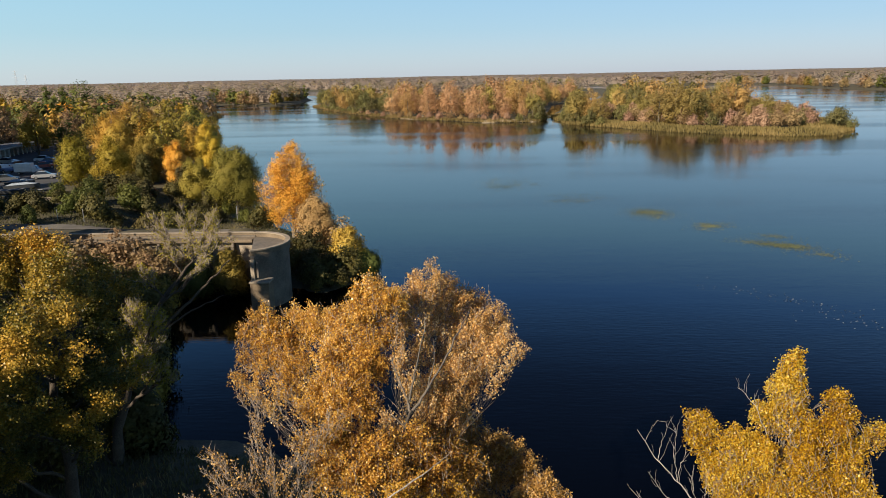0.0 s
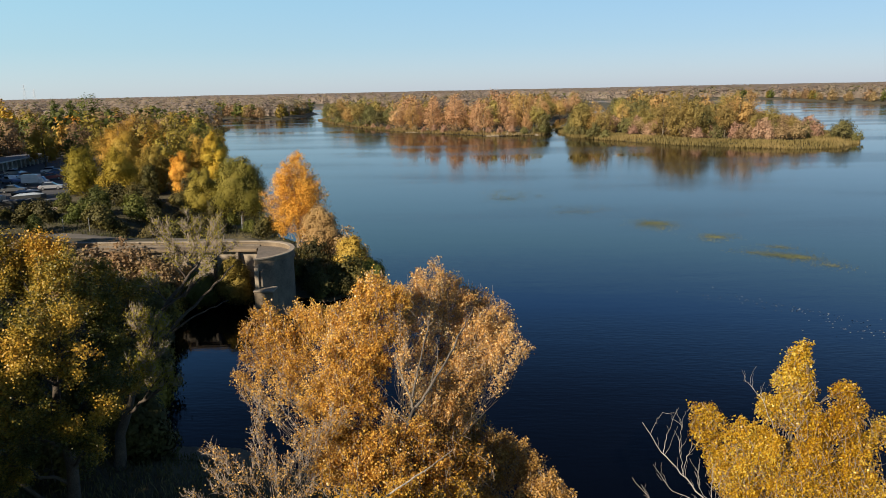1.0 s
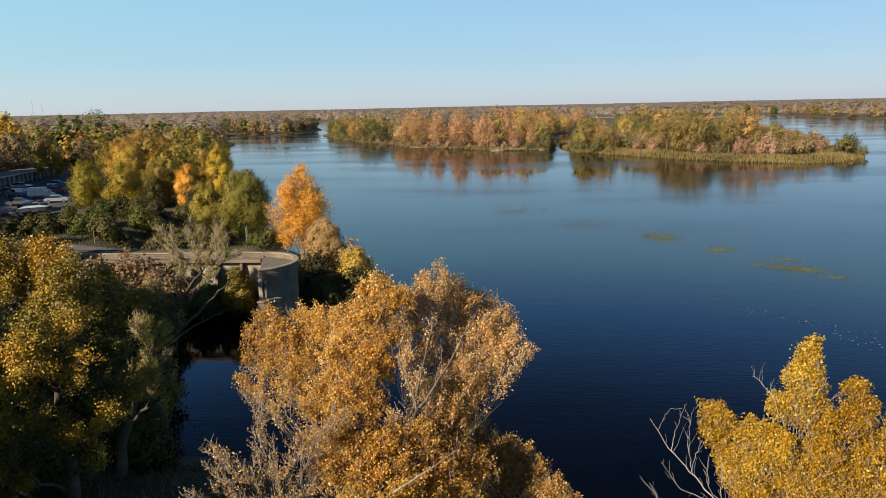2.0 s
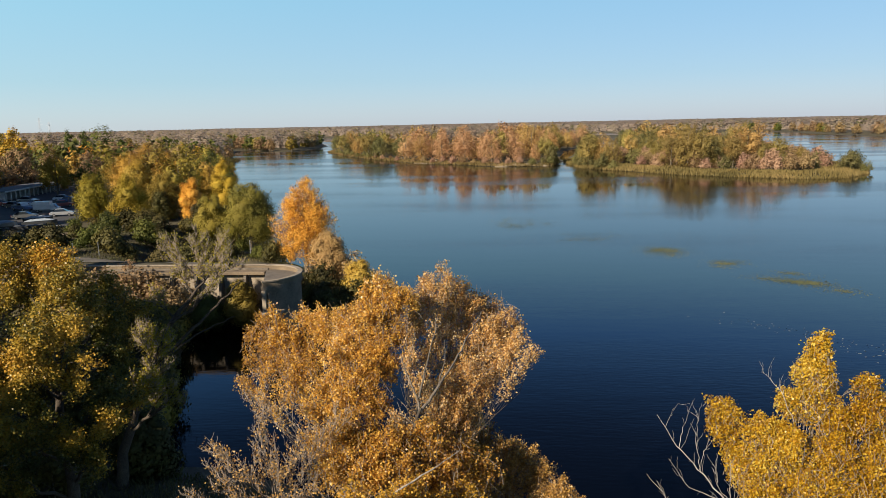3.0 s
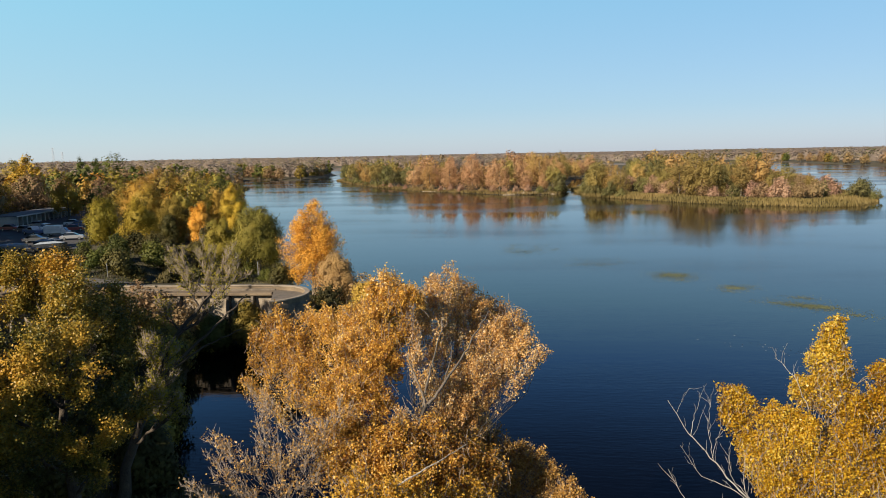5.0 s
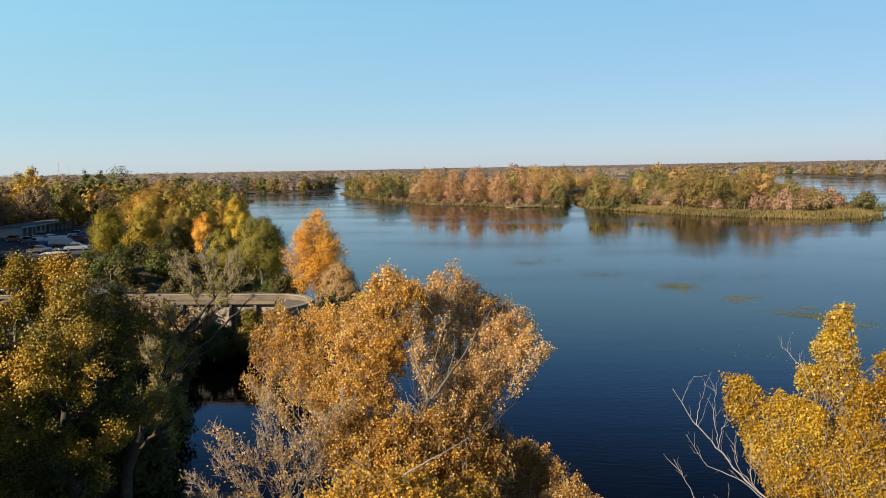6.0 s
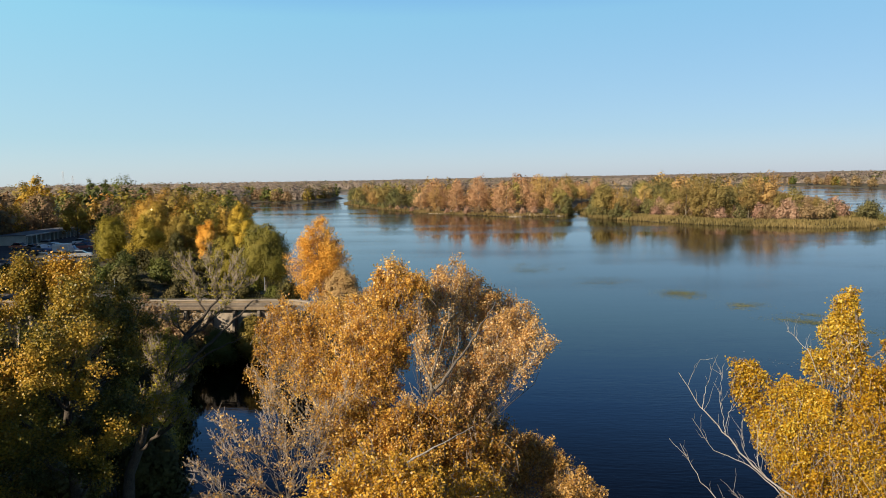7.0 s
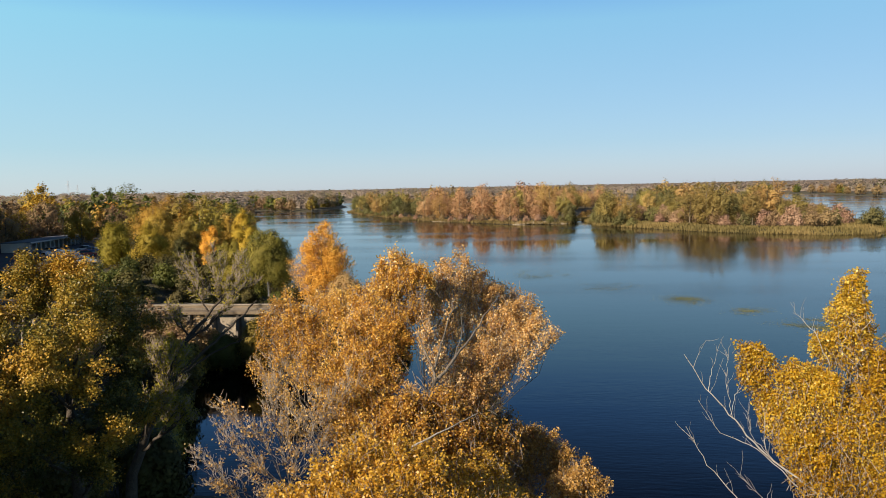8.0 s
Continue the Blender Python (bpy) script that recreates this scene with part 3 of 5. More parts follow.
def shaped_tree(name, kind, h, w, leaf_mat, label, category="tree", group="", n=14, seed=1, bark=None, **more):
    g = np.random.default_rng(seed)
    lean = g.normal(0, 0.02 * h, 2)
    top = 0.5 if kind == "bush" else 0.86
    return lobe_tree(name, (0, 0, 0), [(0, 0, -0.3), (lean[0] * 0.3, lean[1] * 0.3, h * 0.35 * top), (lean[0], lean[1], h * top)], 0.022 * h if kind != "bush" else 0.02 * h,
                     shape_lobes(kind, h, w, g, n), leaf_mat, bark or M_BARK, label, category, group, seed=seed, **more)


def put(ob, x, y, turn=0.0, size=1.0, tall=1.0, z=None):
    zz = height_at(x, y) - 0.1 if z is None else z
    ob.matrix_world = pose(x, y, zz, 0, 0, turn) @ Matrix.Diagonal((size, size, size * tall, 1))
    return ob


def put_copy(ob, x, y, turn=0.0, size=1.0, tall=1.0, z=None):
    zz = height_at(x, y) - 0.1 if z is None else z
    keep = ob.matrix_basis.copy()
    ob.matrix_basis = Matrix.Identity(4)
    made = copy_thing(ob, pose(x, y, zz, 0, 0, turn) @ Matrix.Diagonal((size, size, size * tall, 1)))
    ob.matrix_basis = keep
    return made


def from_base(base, spots):
    return [(x - base[0], y - base[1], z - base[2], *rest) for x, y, z, *rest in spots]


# the golden poplar in front: the raised middle of its crown and an arm towards the inlet
NEAR = dict(n2=11, n3=12, leaf=(0.066, 0.048), spread=0.06, face=0.12, rise=0.26, tip=1.05, twig_r=0.0075, twig_mat=M_TWIG, squash=(0.94, 0.94, 0.94), fill=0.28)
GOLD_TOP = [(-2.8, 20.6, 17.4, 0.52), (-3.3, 20.6, 17.0, 0.59), (-2.2, 20.6, 17.0, 0.52), (-2.9, 20.3, 16.4, 0.82), (-4.1, 21.0, 16.3, 0.67), (-4.9, 21.5, 15.9, 0.65), (-3.8, 20.4, 15.6, 0.77), (-2.8, 19.8, 15.6, 0.83), (-4.1, 19.6, 15.3, 0.69), (-3.2, 19.0, 15.0, 0.73), (-3.8, 18.5, 14.5, 0.68), (-4.6, 19.2, 14.7, 0.55, 0.6), (-2.8, 18.4, 14.5, 0.56, 0.8), (-3.4, 17.2, 14.2, 0.64), (-2.6, 17.0, 14.2, 0.57, 0.7)]
GOLD_ARM = [(-6.9, 22.0, 15.9, 0.59), (-7.5, 22.0, 15.4, 0.46), (-6.2, 21.6, 15.5, 0.69), (-5.6, 22.0, 15.9, 0.59), (-6.7, 21.5, 14.8, 0.69), (-5.6, 21.0, 14.7, 0.64, 0.7), (-7.4, 21.4, 14.8, 0.36, 0.7), (-7.8, 21.4, 14.1, 0.36, 0.6), (-7.2, 21.0, 13.7, 0.42, 0.5), (-5.9, 20.2, 14.2, 0.58, 0.5), (-4.7, 18.6, 14.3, 0.56, 0.5), (-4.4, 17.0, 14.1, 0.51, 0.5), (-3.4, 16.0, 14.0, 0.56)]
GOLD_LOW = [(-3.4, 16.5, 14.4, 0.55, 0.8), (-2.6, 16.2, 14.2, 0.57), (-2.0, 16.6, 14.2, 0.59), (-1.2, 17.0, 14.2, 0.57), (-0.5, 17.6, 13.6, 0.59), (-2.7, 15.6, 13.8, 0.58), (-1.6, 15.8, 13.7, 0.58), (-0.6, 16.6, 13.2, 0.59), (0.3, 17.6, 13.0, 0.59), (-3.7, 15.6, 13.9, 0.5, 0.7)]
B = (-2.6, 19.4, 1.8)
lobe_tree("poplar_tree", B, [(0, 0, -0.4), (-0.2, -0.3, 5), (-0.5, -0.6, 9.0), (-0.6, -0.4, 11.6), (-0.4, 0.6, 14.2)], 0.19, from_base(B, GOLD_TOP + GOLD_ARM + GOLD_LOW),
    GOLD_NEAR, M_BARK, "tall poplar with golden-brown leaves on the near bank", seed=11, limb_r=0.15, leaves=94000, **NEAR)
# its thinner, rust-coloured neighbour a little behind, with bare forked limbs showing
RUST_TOP = [(-1.3, 22.8, 17.0, 0.65), (-1.9, 22.4, 16.5, 0.68), (-0.7, 23.5, 16.7, 0.55), (-0.4, 23.4, 16.0, 0.75), (0.5, 24.0, 15.8, 0.69), (1.1, 23.0, 15.6, 0.62), (0.3, 22.4, 15.3, 0.79), (1.3, 21.5, 15.3, 0.58), (1.8, 20.8, 15.3, 0.35, 0.8), (0.7, 21.4, 14.8, 0.58), (-0.4, 22.0, 15.1, 0.74, 0.7), (-1.2, 22.4, 15.8, 0.68, 0.6)]
RUST_LOW = [(-0.1, 20.5, 14.7, 0.59), (-0.9, 20.0, 14.6, 0.54, 0.8), (-0.5, 19.8, 13.9, 0.63), (-1.1, 19.4, 13.7, 0.59, 0.8), (-0.2, 20.0, 13.2, 0.54), (-1.4, 20.0, 14.2, 0.44, 0.5), (-1.5, 19.0, 15.0, 0.42, 0.6), (-1.4, 20.6, 15.5, 0.45, 0.7), (-2.1, 18.0, 14.0, 0.5, 0.8), (-1.6, 17.6, 13.2, 0.6, 0.8), (-2.3, 16.8, 13.3, 0.6, 0.9), (-2.2, 20.5, 16.3, 0.45, 0.7), (-2.0, 19.4, 15.6, 0.35, 0.5), (-0.8, 19.6, 12.9, 0.56, 0.8)]
B = (-1.9, 17.4, 1.7)
lobe_tree("poplar_tree", B, [(0, 0, -0.4), (0.1, 0, 5), (-0.1, -0.2, 11.5), (0.15, 0.0, 12.3), (0.4, 0.2, 13.2)], 0.2, from_base(B, RUST_TOP + RUST_LOW),
    RUST_NEAR, M_BARK_DARK, "poplar with thinning rust-gold leaves and bare forked limbs", seed=17, limb_r=0.12, leaves=56000, boughs=(
        (0.038, [(0.4, 0.2, 13.1), (0.25, 0.6, 13.46), (-0.08, 1.2, 13.86), (-0.28, 1.6, 14.24)]),
        (0.045, [(0.4, 0.2, 13.1), (0.85, 0.8, 13.57), (1.34, 2.0, 13.99), (1.72, 3.1, 14.43), (2.06, 4.1, 14.81)]),
        (0.032, [(0.36, 0.4, 13.4), (0.48, 1.6, 13.92), (0.62, 3.1, 14.43), (0.65, 4.1, 15.05)]),
        (0.025, [(0.21, 0.1, 12.8), (-0.08, 0.1, 13.07), (-0.22, 0.2, 13.38)]),
        (0.022, [(0.85, 0.8, 13.57), (1.02, 1.8, 14.04), (0.94, 2.6, 14.36)])), **dict(NEAR, n2=12, n3=12, rise=0.3, twig_r=0.0075, face=0.1, bough_mat=M_BARK))
# a lower poplar in front of the water and a leafy one close below
LOW_CROWN = [(0.1, 21.0, 12.2, 0.64), (0.8, 20.5, 12.1, 0.62), (1.5, 20.0, 12.1, 0.57), (2.0, 19.5, 11.8, 0.49), (1.1, 19.5, 11.6, 0.69), (2.5, 18.6, 11.9, 0.38), (2.9, 18.3, 11.7, 0.31), (-0.0, 19.5, 11.8, 0.69), (2.0, 18.5, 11.6, 0.59), (-0.8, 18.4, 12.7, 0.62), (-0.6, 17.4, 12.2, 0.67), (0.5, 18.5, 11.0, 0.75), (1.9, 18.0, 10.9, 0.73), (-1.5, 18.0, 12.9, 0.54, 0.6)]
B = (0.8, 19.6, 1.6)
lobe_tree("poplar_tree", B, [(0, 0, -0.4), (0.1, 0, 4), (0.0, 0.1, 7.4), (0.1, 0.1, 9.8)], 0.15, from_base(B, LOW_CROWN),
    BROWN_NEAR, M_BARK, "lower poplar with brown-gold leaves above the water", seed=18, limb_r=0.15, leaves=38000, **NEAR)
FRONT_CROWN = [(-2.5, 13.2, 14.6, 0.44), (-3.4, 13.0, 14.1, 0.39), (-3.0, 13.0, 14.3, 0.44), (-1.9, 13.3, 14.3, 0.51), (-1.2, 13.3, 14.1, 0.47), (-2.0, 12.8, 14.0, 0.52), (-1.3, 13.0, 13.7, 0.55), (-0.5, 14.0, 13.5, 0.49), (-3.7, 13.0, 13.6, 0.46), (0.2, 15.0, 12.9, 0.45), (-2.7, 12.7, 13.8, 0.49), (-4.4, 13.2, 13.6, 0.33), (-0.7, 13.2, 13.2, 0.67), (-2.0, 12.6, 13.1, 0.64), (-3.4, 12.6, 13.1, 0.58), (0.4, 14.0, 12.7, 0.65), (-1.0, 15.4, 13.2, 0.55), (-0.2, 16.2, 12.9, 0.6), (-1.6, 15.0, 13.7, 0.5), (0.5, 15.6, 12.2, 0.6)]
B = (-1.8, 13.2, 1.9)
lobe_tree("poplar_tree", B, [(0, 0, -0.4), (0.1, 0, 4), (-0.1, 0.1, 8), (-0.2, 0.0, 11.4)], 0.17, from_base(B, FRONT_CROWN),
    FRONT_LEAVES, M_BARK_PALE, "leafy young poplar turning yellow below the tall ones", seed=19, limb_r=0.13, leaves=36000, boughs=(
        (0.03, [(-0.8, 0.8, 11.96), (0.16, 1.4, 12.36), (0.81, 2.0, 12.5), (1.42, 2.8, 12.58)]),), **dict(NEAR, leaf=(0.062, 0.046)))
# the yellow poplar beside the river
SPIRE = [(7.2, 14.3, 17.7, 0.26), (7.3, 14.3, 17.6, 0.24), (7.0, 14.3, 17.1, 0.34), (7.3, 14.3, 17.0, 0.36), (7.2, 14.3, 16.4, 0.48), (7.7, 14.2, 16.1, 0.38), (8.3, 14.3, 16.8, 0.26), (8.6, 14.3, 16.5, 0.24), (8.3, 14.2, 16.1, 0.43), (8.7, 14.2, 15.4, 0.41), (6.7, 14.3, 16.4, 0.29)]
SIDE_SHOOT = [(5.2, 14.4, 16.3, 0.22), (5.4, 14.4, 16.3, 0.21), (5.3, 14.4, 15.8, 0.29), (5.6, 14.3, 15.3, 0.26), (6.1, 14.2, 15.8, 0.36), (6.5, 14.2, 15.6, 0.41), (5.7, 14.2, 14.9, 0.29), (9.6, 14.6, 15.8, 0.25)]
BODY = [(6.7, 14.0, 15.3, 0.54), (6.0, 14.0, 15.1, 0.4), (7.6, 14.0, 15.3, 0.56), (8.3, 14.0, 14.8, 0.49), (7.0, 13.8, 14.7, 0.56), (6.1, 13.8, 14.5, 0.49), (8.9, 14.0, 14.5, 0.47), (7.8, 13.8, 14.0, 0.7), (6.5, 13.6, 13.9, 0.63), (8.9, 13.8, 13.6, 0.7), (7.6, 13.6, 13.0, 0.74), (9.0, 13.6, 12.6, 0.69)]
B = (7.3, 14.1, 1.9)
lobe_tree("poplar_tree", B, [(0, 0, -0.4), (-0.1, 0, 5), (0.0, 0.1, 10), (-0.1, 0.2, 14.6)], 0.2, from_base(B, SPIRE + SIDE_SHOOT + BODY),
    YELLOW_NEAR, M_BARK, "slender poplar with dense bright yellow leaves", seed=12, limb_r=0.13, leaves=94000, **dict(NEAR, leaf=(0.05, 0.038), spread=0.055, n2=9, n3=8, face=0.1, rise=0.3, fill=0.6))
# the broad maple on the other side
B = (-20.6, 30.8, 1.9)
lobe_tree("maple_tree", B, [(0, 0, -0.4), (0.1, 0, 4), (-0.2, 0.2, 8), (-0.6, 0.6, 12.5)], 0.36, from_base(B, [
    (-23.3, 33.0, 15.6, 1.6), (-21.6, 32.5, 15.4, 1.5), (-19.9, 32.0, 15.4, 1.15), (-23.2, 32.0, 14.3, 1.6), (-20.0, 31.0, 14.1, 1.3), (-19.2, 32.0, 14.2, 1.15), (-20.6, 28.2, 12.2, 1.35), (-19.9, 28.6, 12.8, 1.3),
    (-20.0, 28.0, 11.0, 1.1), (-18.6, 29.5, 13.6, 1.0), (-19.3, 34.0, 13.0, 1.6), (-19.4, 36.0, 13.2, 1.2), (-18.7, 29.0, 11.5, 1.4), (-19.0, 33.0, 11.2, 1.4), (-22.4, 29.6, 12.4, 1.8), (-25.0, 31.0, 13.0, 2.0),
    (-24.0, 30.0, 10.2, 2.2), (-21.8, 28.2, 9.2, 1.9), (-19.4, 28.4, 9.2, 1.7), (-18.4, 31.0, 9.0, 1.6), (-18.4, 30.2, 6.9, 1.6), (-22.0, 28.5, 6.4, 1.8), (-25.0, 29.0, 7.0, 2.2), (-19.0, 33.6, 8.0, 1.6)]),
    MIXED, M_BARK_DARK, "broad maple turning from green to gold", "tree", "", n2=8, n3=6, leaves=125000, leaf=(0.11, 0.085), spread=0.17, seed=13, face=0.6)
# the leaning half-bare tree by the inlet
B = (-21.3, 36.2, 1.6)
lobe_tree("willow_tree", B, [(0, 0, -0.4), (0.8, 0.8, 4.0), (1.7, 1.3, 6.5), (2.5, 2.3, 9.0), (3.5, 3.3, 10.5), (4.5, 3.8, 11.7)], 0.3, from_base(B, [
    (-15.4, 40.5, 15.2, 1.0), (-17.1, 40.5, 15.3, 1.1), (-19.0, 40.5, 14.9, 0.95), (-14.9, 40.0, 14.2, 0.9), (-18.2, 40.0, 13.6, 1.0), (-16.5, 39.6, 14.0, 0.9), (-15.7, 39.0, 13.2, 0.6), (-18.9, 38.2, 12.2, 0.9),
    (-18.2, 36.5, 8.6, 1.2), (-19.4, 37.2, 7.2, 1.1), (-20.2, 38.2, 10.0, 1.2), (-17.4, 35.4, 10.6, 1.0, 1.6), (-18.4, 35.0, 8.6, 1.1, 1.6), (-17.2, 36.0, 7.4, 0.9, 1.6)]),
    YELLOW_GREEN, M_BARK_DARK, "leaning half-bare willow with a few yellow leaves", "tree", "", n2=12, n3=20, leaves=9500, leaf=(0.11, 0.07), spread=0.12, seed=14, rise=0.45, bare=0.4, twig_mat=M_TWIG, twig_r=0.012, limb_r=0.42, boughs=((0.13, [(1.2, 1.0, 5.2), (2.6, 2.2, 7.6), (4.2, 3.2, 9.2), (5.6, 4.0, 10.6), (6.6, 4.4, 11.6)]), (0.08, [(2.4, 2.0, 7.4), (4.4, 3.0, 8.8), (6.4, 3.6, 9.6)])))
# a half-bare tree among the near poplars
BARE_CROWN = [(-6.1, 15.0, 14.8, 0.45), (-5.4, 14.7, 14.4, 0.49), (-5.2, 15.6, 14.7, 0.5), (-6.2, 14.7, 14.2, 0.44), (-5.4, 14.3, 13.7, 0.5), (-4.6, 14.8, 14.3, 0.5), (-4.2, 15.2, 14.6, 0.46), (-3.8, 14.5, 14.2, 0.44), (-5.8, 17.0, 15.2, 0.46), (-4.2, 14.0, 14.0, 0.47), (-3.7, 15.8, 14.8, 0.48), (-3.4, 16.4, 15.0, 0.47), (-6.7, 14.6, 13.8, 0.32), (-6.1, 14.2, 13.4, 0.48), (-4.8, 13.8, 13.3, 0.46)]
B = (-4.9, 15.0, 1.9)
lobe_tree("poplar_tree", B, [(0, 0, -0.4), (0.2, 0, 5), (0.3, 0.1, 9.0), (0.2, 0.0, 11.2)], 0.15, from_base(B, BARE_CROWN),
    BROWN_NEAR, M_BARK, "thin half-bare tree with pale grey twigs and sparse leaves", seed=15, leaves=3200, n2=11, n3=10, leaf=(0.055, 0.04), spread=0.05, rise=0.3, bare=0.35, face=0.1,
    twig_mat=M_TWIG, twig_r=0.0052, limb_r=0.2, squash=(1.0, 1.0, 1.1))


def bare_tree(name, base, trunk, trunk_r, boughs, material, label, seed):
    """A leafless tree: its trunk, long thin boughs and the fine twigs along them."""
    g = np.random.default_rng(seed)
    root = thing(name, base, label, "tree")
    stem = Wood()
    stem.add(np.array(trunk, float), trunk_r * np.linspace(1.2, 0.5, len(trunk)), 8)
    link_part("trunk", stem.mesh("trunk"), material, root, "", True)
    twig = Wood()
    for r, pts in boughs:
        pts = np.array(pts, float)
        s = np.linspace(0, 1, 4 * len(pts))
        line = np.stack([np.interp(s, np.linspace(0, 1, len(pts)), pts[:, k]) for k in range(3)], 1)
        line[1:] += g.normal(0, 0.012, (len(line) - 1, 3))
        limb = Wood()
        limb.add(line, 0.62 * r * (1 - 0.75 * s), 6)
        link_part("limb", limb.mesh("limb"), material, root, "", True)
        for _ in range(3 if r < 0.012 else 9):
            u = g.uniform(0.35, 1.0)
            p = np.array([np.interp(u, s, line[:, k]) for k in range(3)])
            way = (line[-1] - line[0]) / np.linalg.norm(line[-1] - line[0]) * 0.5 + g.normal(0, 0.4, 3) + [0, 0, 0.6]
            twig.add(bend(p, p + way * g.uniform(0.12, 0.4), 4, 0.05, 0.05, g), 0.0042 * np.linspace(1.1, 0.5, 4), 3)
    tagged(link_part("brushwood", twig.mesh("brushwood"), material, root), kind="stuff")


B = (6.6, 13.5, 1.9)
dead_boughs = [(0.036, [(6.37, 13.5, 13.73), (5.28, 13.6, 14.58), (4.72, 13.6, 15.26), (4.17, 13.6, 15.85), (3.8, 13.6, 16.51)]), (0.012, [(4.72, 13.6, 15.26), (4.57, 13.5, 15.89), (4.63, 13.6, 16.55)]),
               (0.01, [(4.69, 13.6, 15.3), (4.82, 13.7, 15.72), (4.88, 13.6, 16.06)]), (0.011, [(4.26, 13.6, 15.77), (4.36, 13.7, 16.21), (4.42, 13.6, 16.61)]), (0.008, [(3.97, 13.6, 16.25), (4.1, 13.5, 16.66)]),
               (0.02, [(5.94, 13.5, 13.9), (5.11, 13.4, 14.72), (4.43, 13.4, 15.0), (3.97, 13.3, 15.7)]), (0.024, [(6.3, 13.4, 11.8), (4.87, 13.4, 13.59), (4.2, 13.4, 14.37), (3.81, 13.5, 15.11)])]
dead_boughs += [(0.014, [(5.8, 13.5, 13.0), (5.3, 13.4, 13.65), (4.77, 13.3, 14.2)]), (0.012, [(5.5, 13.6, 14.41), (5.11, 13.7, 14.87), (5.02, 13.6, 15.38)]), (0.016, [(5.94, 13.6, 13.96), (5.39, 13.7, 14.53), (5.37, 13.7, 15.44)]),
                (0.014, [(6.7, 14.0, 16.2), (6.4, 14.1, 16.9), (6.07, 14.2, 17.2)])]
bare_tree("dead_tree", B, [(0, 0, -0.4), (0.0, 0.1, 6), (-0.1, 0.0, 10.6), (-0.2, 0.0, 12.0)], 0.075, [(r, from_base(B, pts)) for r, pts in dead_boughs], M_DEAD, "dead sapling with long bare whitish branches", 16)

# ---- the quay wall and its round bastion ----
quay = thing("quay_wall", (0, 0, 0), "weathered concrete quay wall with columns and a rounded end", "wall")
quay["kind"] = "structure"
boxed("wall_face", (-92, -25.3, 77.0, 77.6, -0.5, 5.75), M_CONCRETE, quay)
boxed("deck_slab", (-92, -25.0, 76.25, 78.1, 5.75, 6.1), M_CONCRETE, quay, "", 0.04)
boxed("parapet", (-92, -25.0, 77.75, 78.1, 6.104, 6.56), M_CONCRETE, quay)
boxed("coping", (-92, -25.0, 77.68, 78.18, 6.564, 6.69), M_CONCRETE_PALE, quay, "pale coping along the parapet", 0.03)
boxed("ledge", (-92, -25.0, 77.55, 77.748, 6.104, 6.3), M_CONCRETE_DARK, quay)
for i in range(23):
    x = -27.4 - i * 2.9
    bm = bmesh.new()
    for a, b, c in ((0.16, 75.9, 0.0), ):
        vs = [bm.verts.new(p) for p in ((x - a, 76.998, -0.5), (x + a, 76.998, -0.5), (x + a, 75.2, -0.5), (x - a, 75.2, -0.5),
                                        (x - a, 76.998, 5.745), (x + a, 76.998, 5.745), (x + a, 76.45, 5.745), (x - a, 76.45, 5.745))]
        for q in ((0, 1, 2, 3), (4, 5, 6, 7), (0, 1, 5, 4), (1, 2, 6, 5), (2, 3, 7, 6), (3, 0, 4, 7)):
            bm.faces.new([vs[k] for k in q])
    bmesh.ops.bevel(bm, geom=bm.edges[:], offset=0.03, segments=1, affect="EDGES")
    part("buttress", bm, M_CONCRETE_DARK, quay, "sloping dark buttress")
    boxed("panel", (x + 0.25, x + 2.65, 76.93, 76.996, 2.6, 5.6), M_CONCRETE_PALE, quay, "pale wall panel", 0.02)

CX, CY, CR = -24.8, 73.2, 4.8


def arc(r, a0, a1, n):
    return [(CX + r * math.cos(radians(a0 + (a1 - a0) * i / n)), CY + r * math.sin(radians(a0 + (a1 - a0) * i / n))) for i in range(n + 1)]


def prism(bm, outline, z0, z1):
    low = [bm.verts.new((x, y, z0)) for x, y in outline]
    high = [bm.verts.new((x, y, z1)) for x, y in outline]
    bm.faces.new(low[::-1])
    bm.faces.new(high)
    n = len(outline)
    for i in range(n):
        bm.faces.new((low[i], low[(i + 1) % n], high[(i + 1) % n], high[i]))


bastion = thing("bastion", (0, 0, 0), "round concrete bastion at the end of the quay wall", "bastion")
bastion["kind"] = "structure"
bm = bmesh.new()
prism(bm, arc(CR - 0.12, -66, 96, 40), -1.2, 5.7)
part("drum", bm, M_CONCRETE_DARK, bastion)
bm = bmesh.new()
prism(bm, arc(CR + 0.02, -66.5, 96, 40), 5.704, 6.1)
part("string_course", bm, M_CONCRETE_DARK, bastion)
bm = bmesh.new()
prism(bm, arc(CR, -66, 96, 40) + arc(CR - 0.35, 96, -66, 40), 6.104, 6.56)
part("parapet", bm, M_CONCRETE, bastion)
bm = bmesh.new()
prism(bm, arc(CR + 0.08, -66.6, 96, 40) + arc(CR - 0.43, 96, -66.6, 40), 6.564, 6.69)
part("coping", bm, M_CONCRETE_PALE, bastion, "pale coping on the rim")
ex, ey = CX + CR * math.cos(radians(-66)), CY + CR * math.sin(radians(-66))
boxed("pilaster", (ex - 0.12, ex + 0.3, ey - 0.12, ey + 0.5, -1.0, 5.7), M_CONCRETE_PALE, bastion, "pale pilaster", 0.03)
boxed("recess", (ex + 0.48, ex + 0.68, ey + 0.02, ey + 0.6, 3.7, 5.4), M_CONCRETE_DARK, bastion, "dark upright slot")
boxed("plinth", (ex - 0.1, ex + 1.9, ey - 0.75, ey + 0.9, -1.0, 3.3), M_CONCRETE, bastion, "pale square plinth at the foot", 0.05)
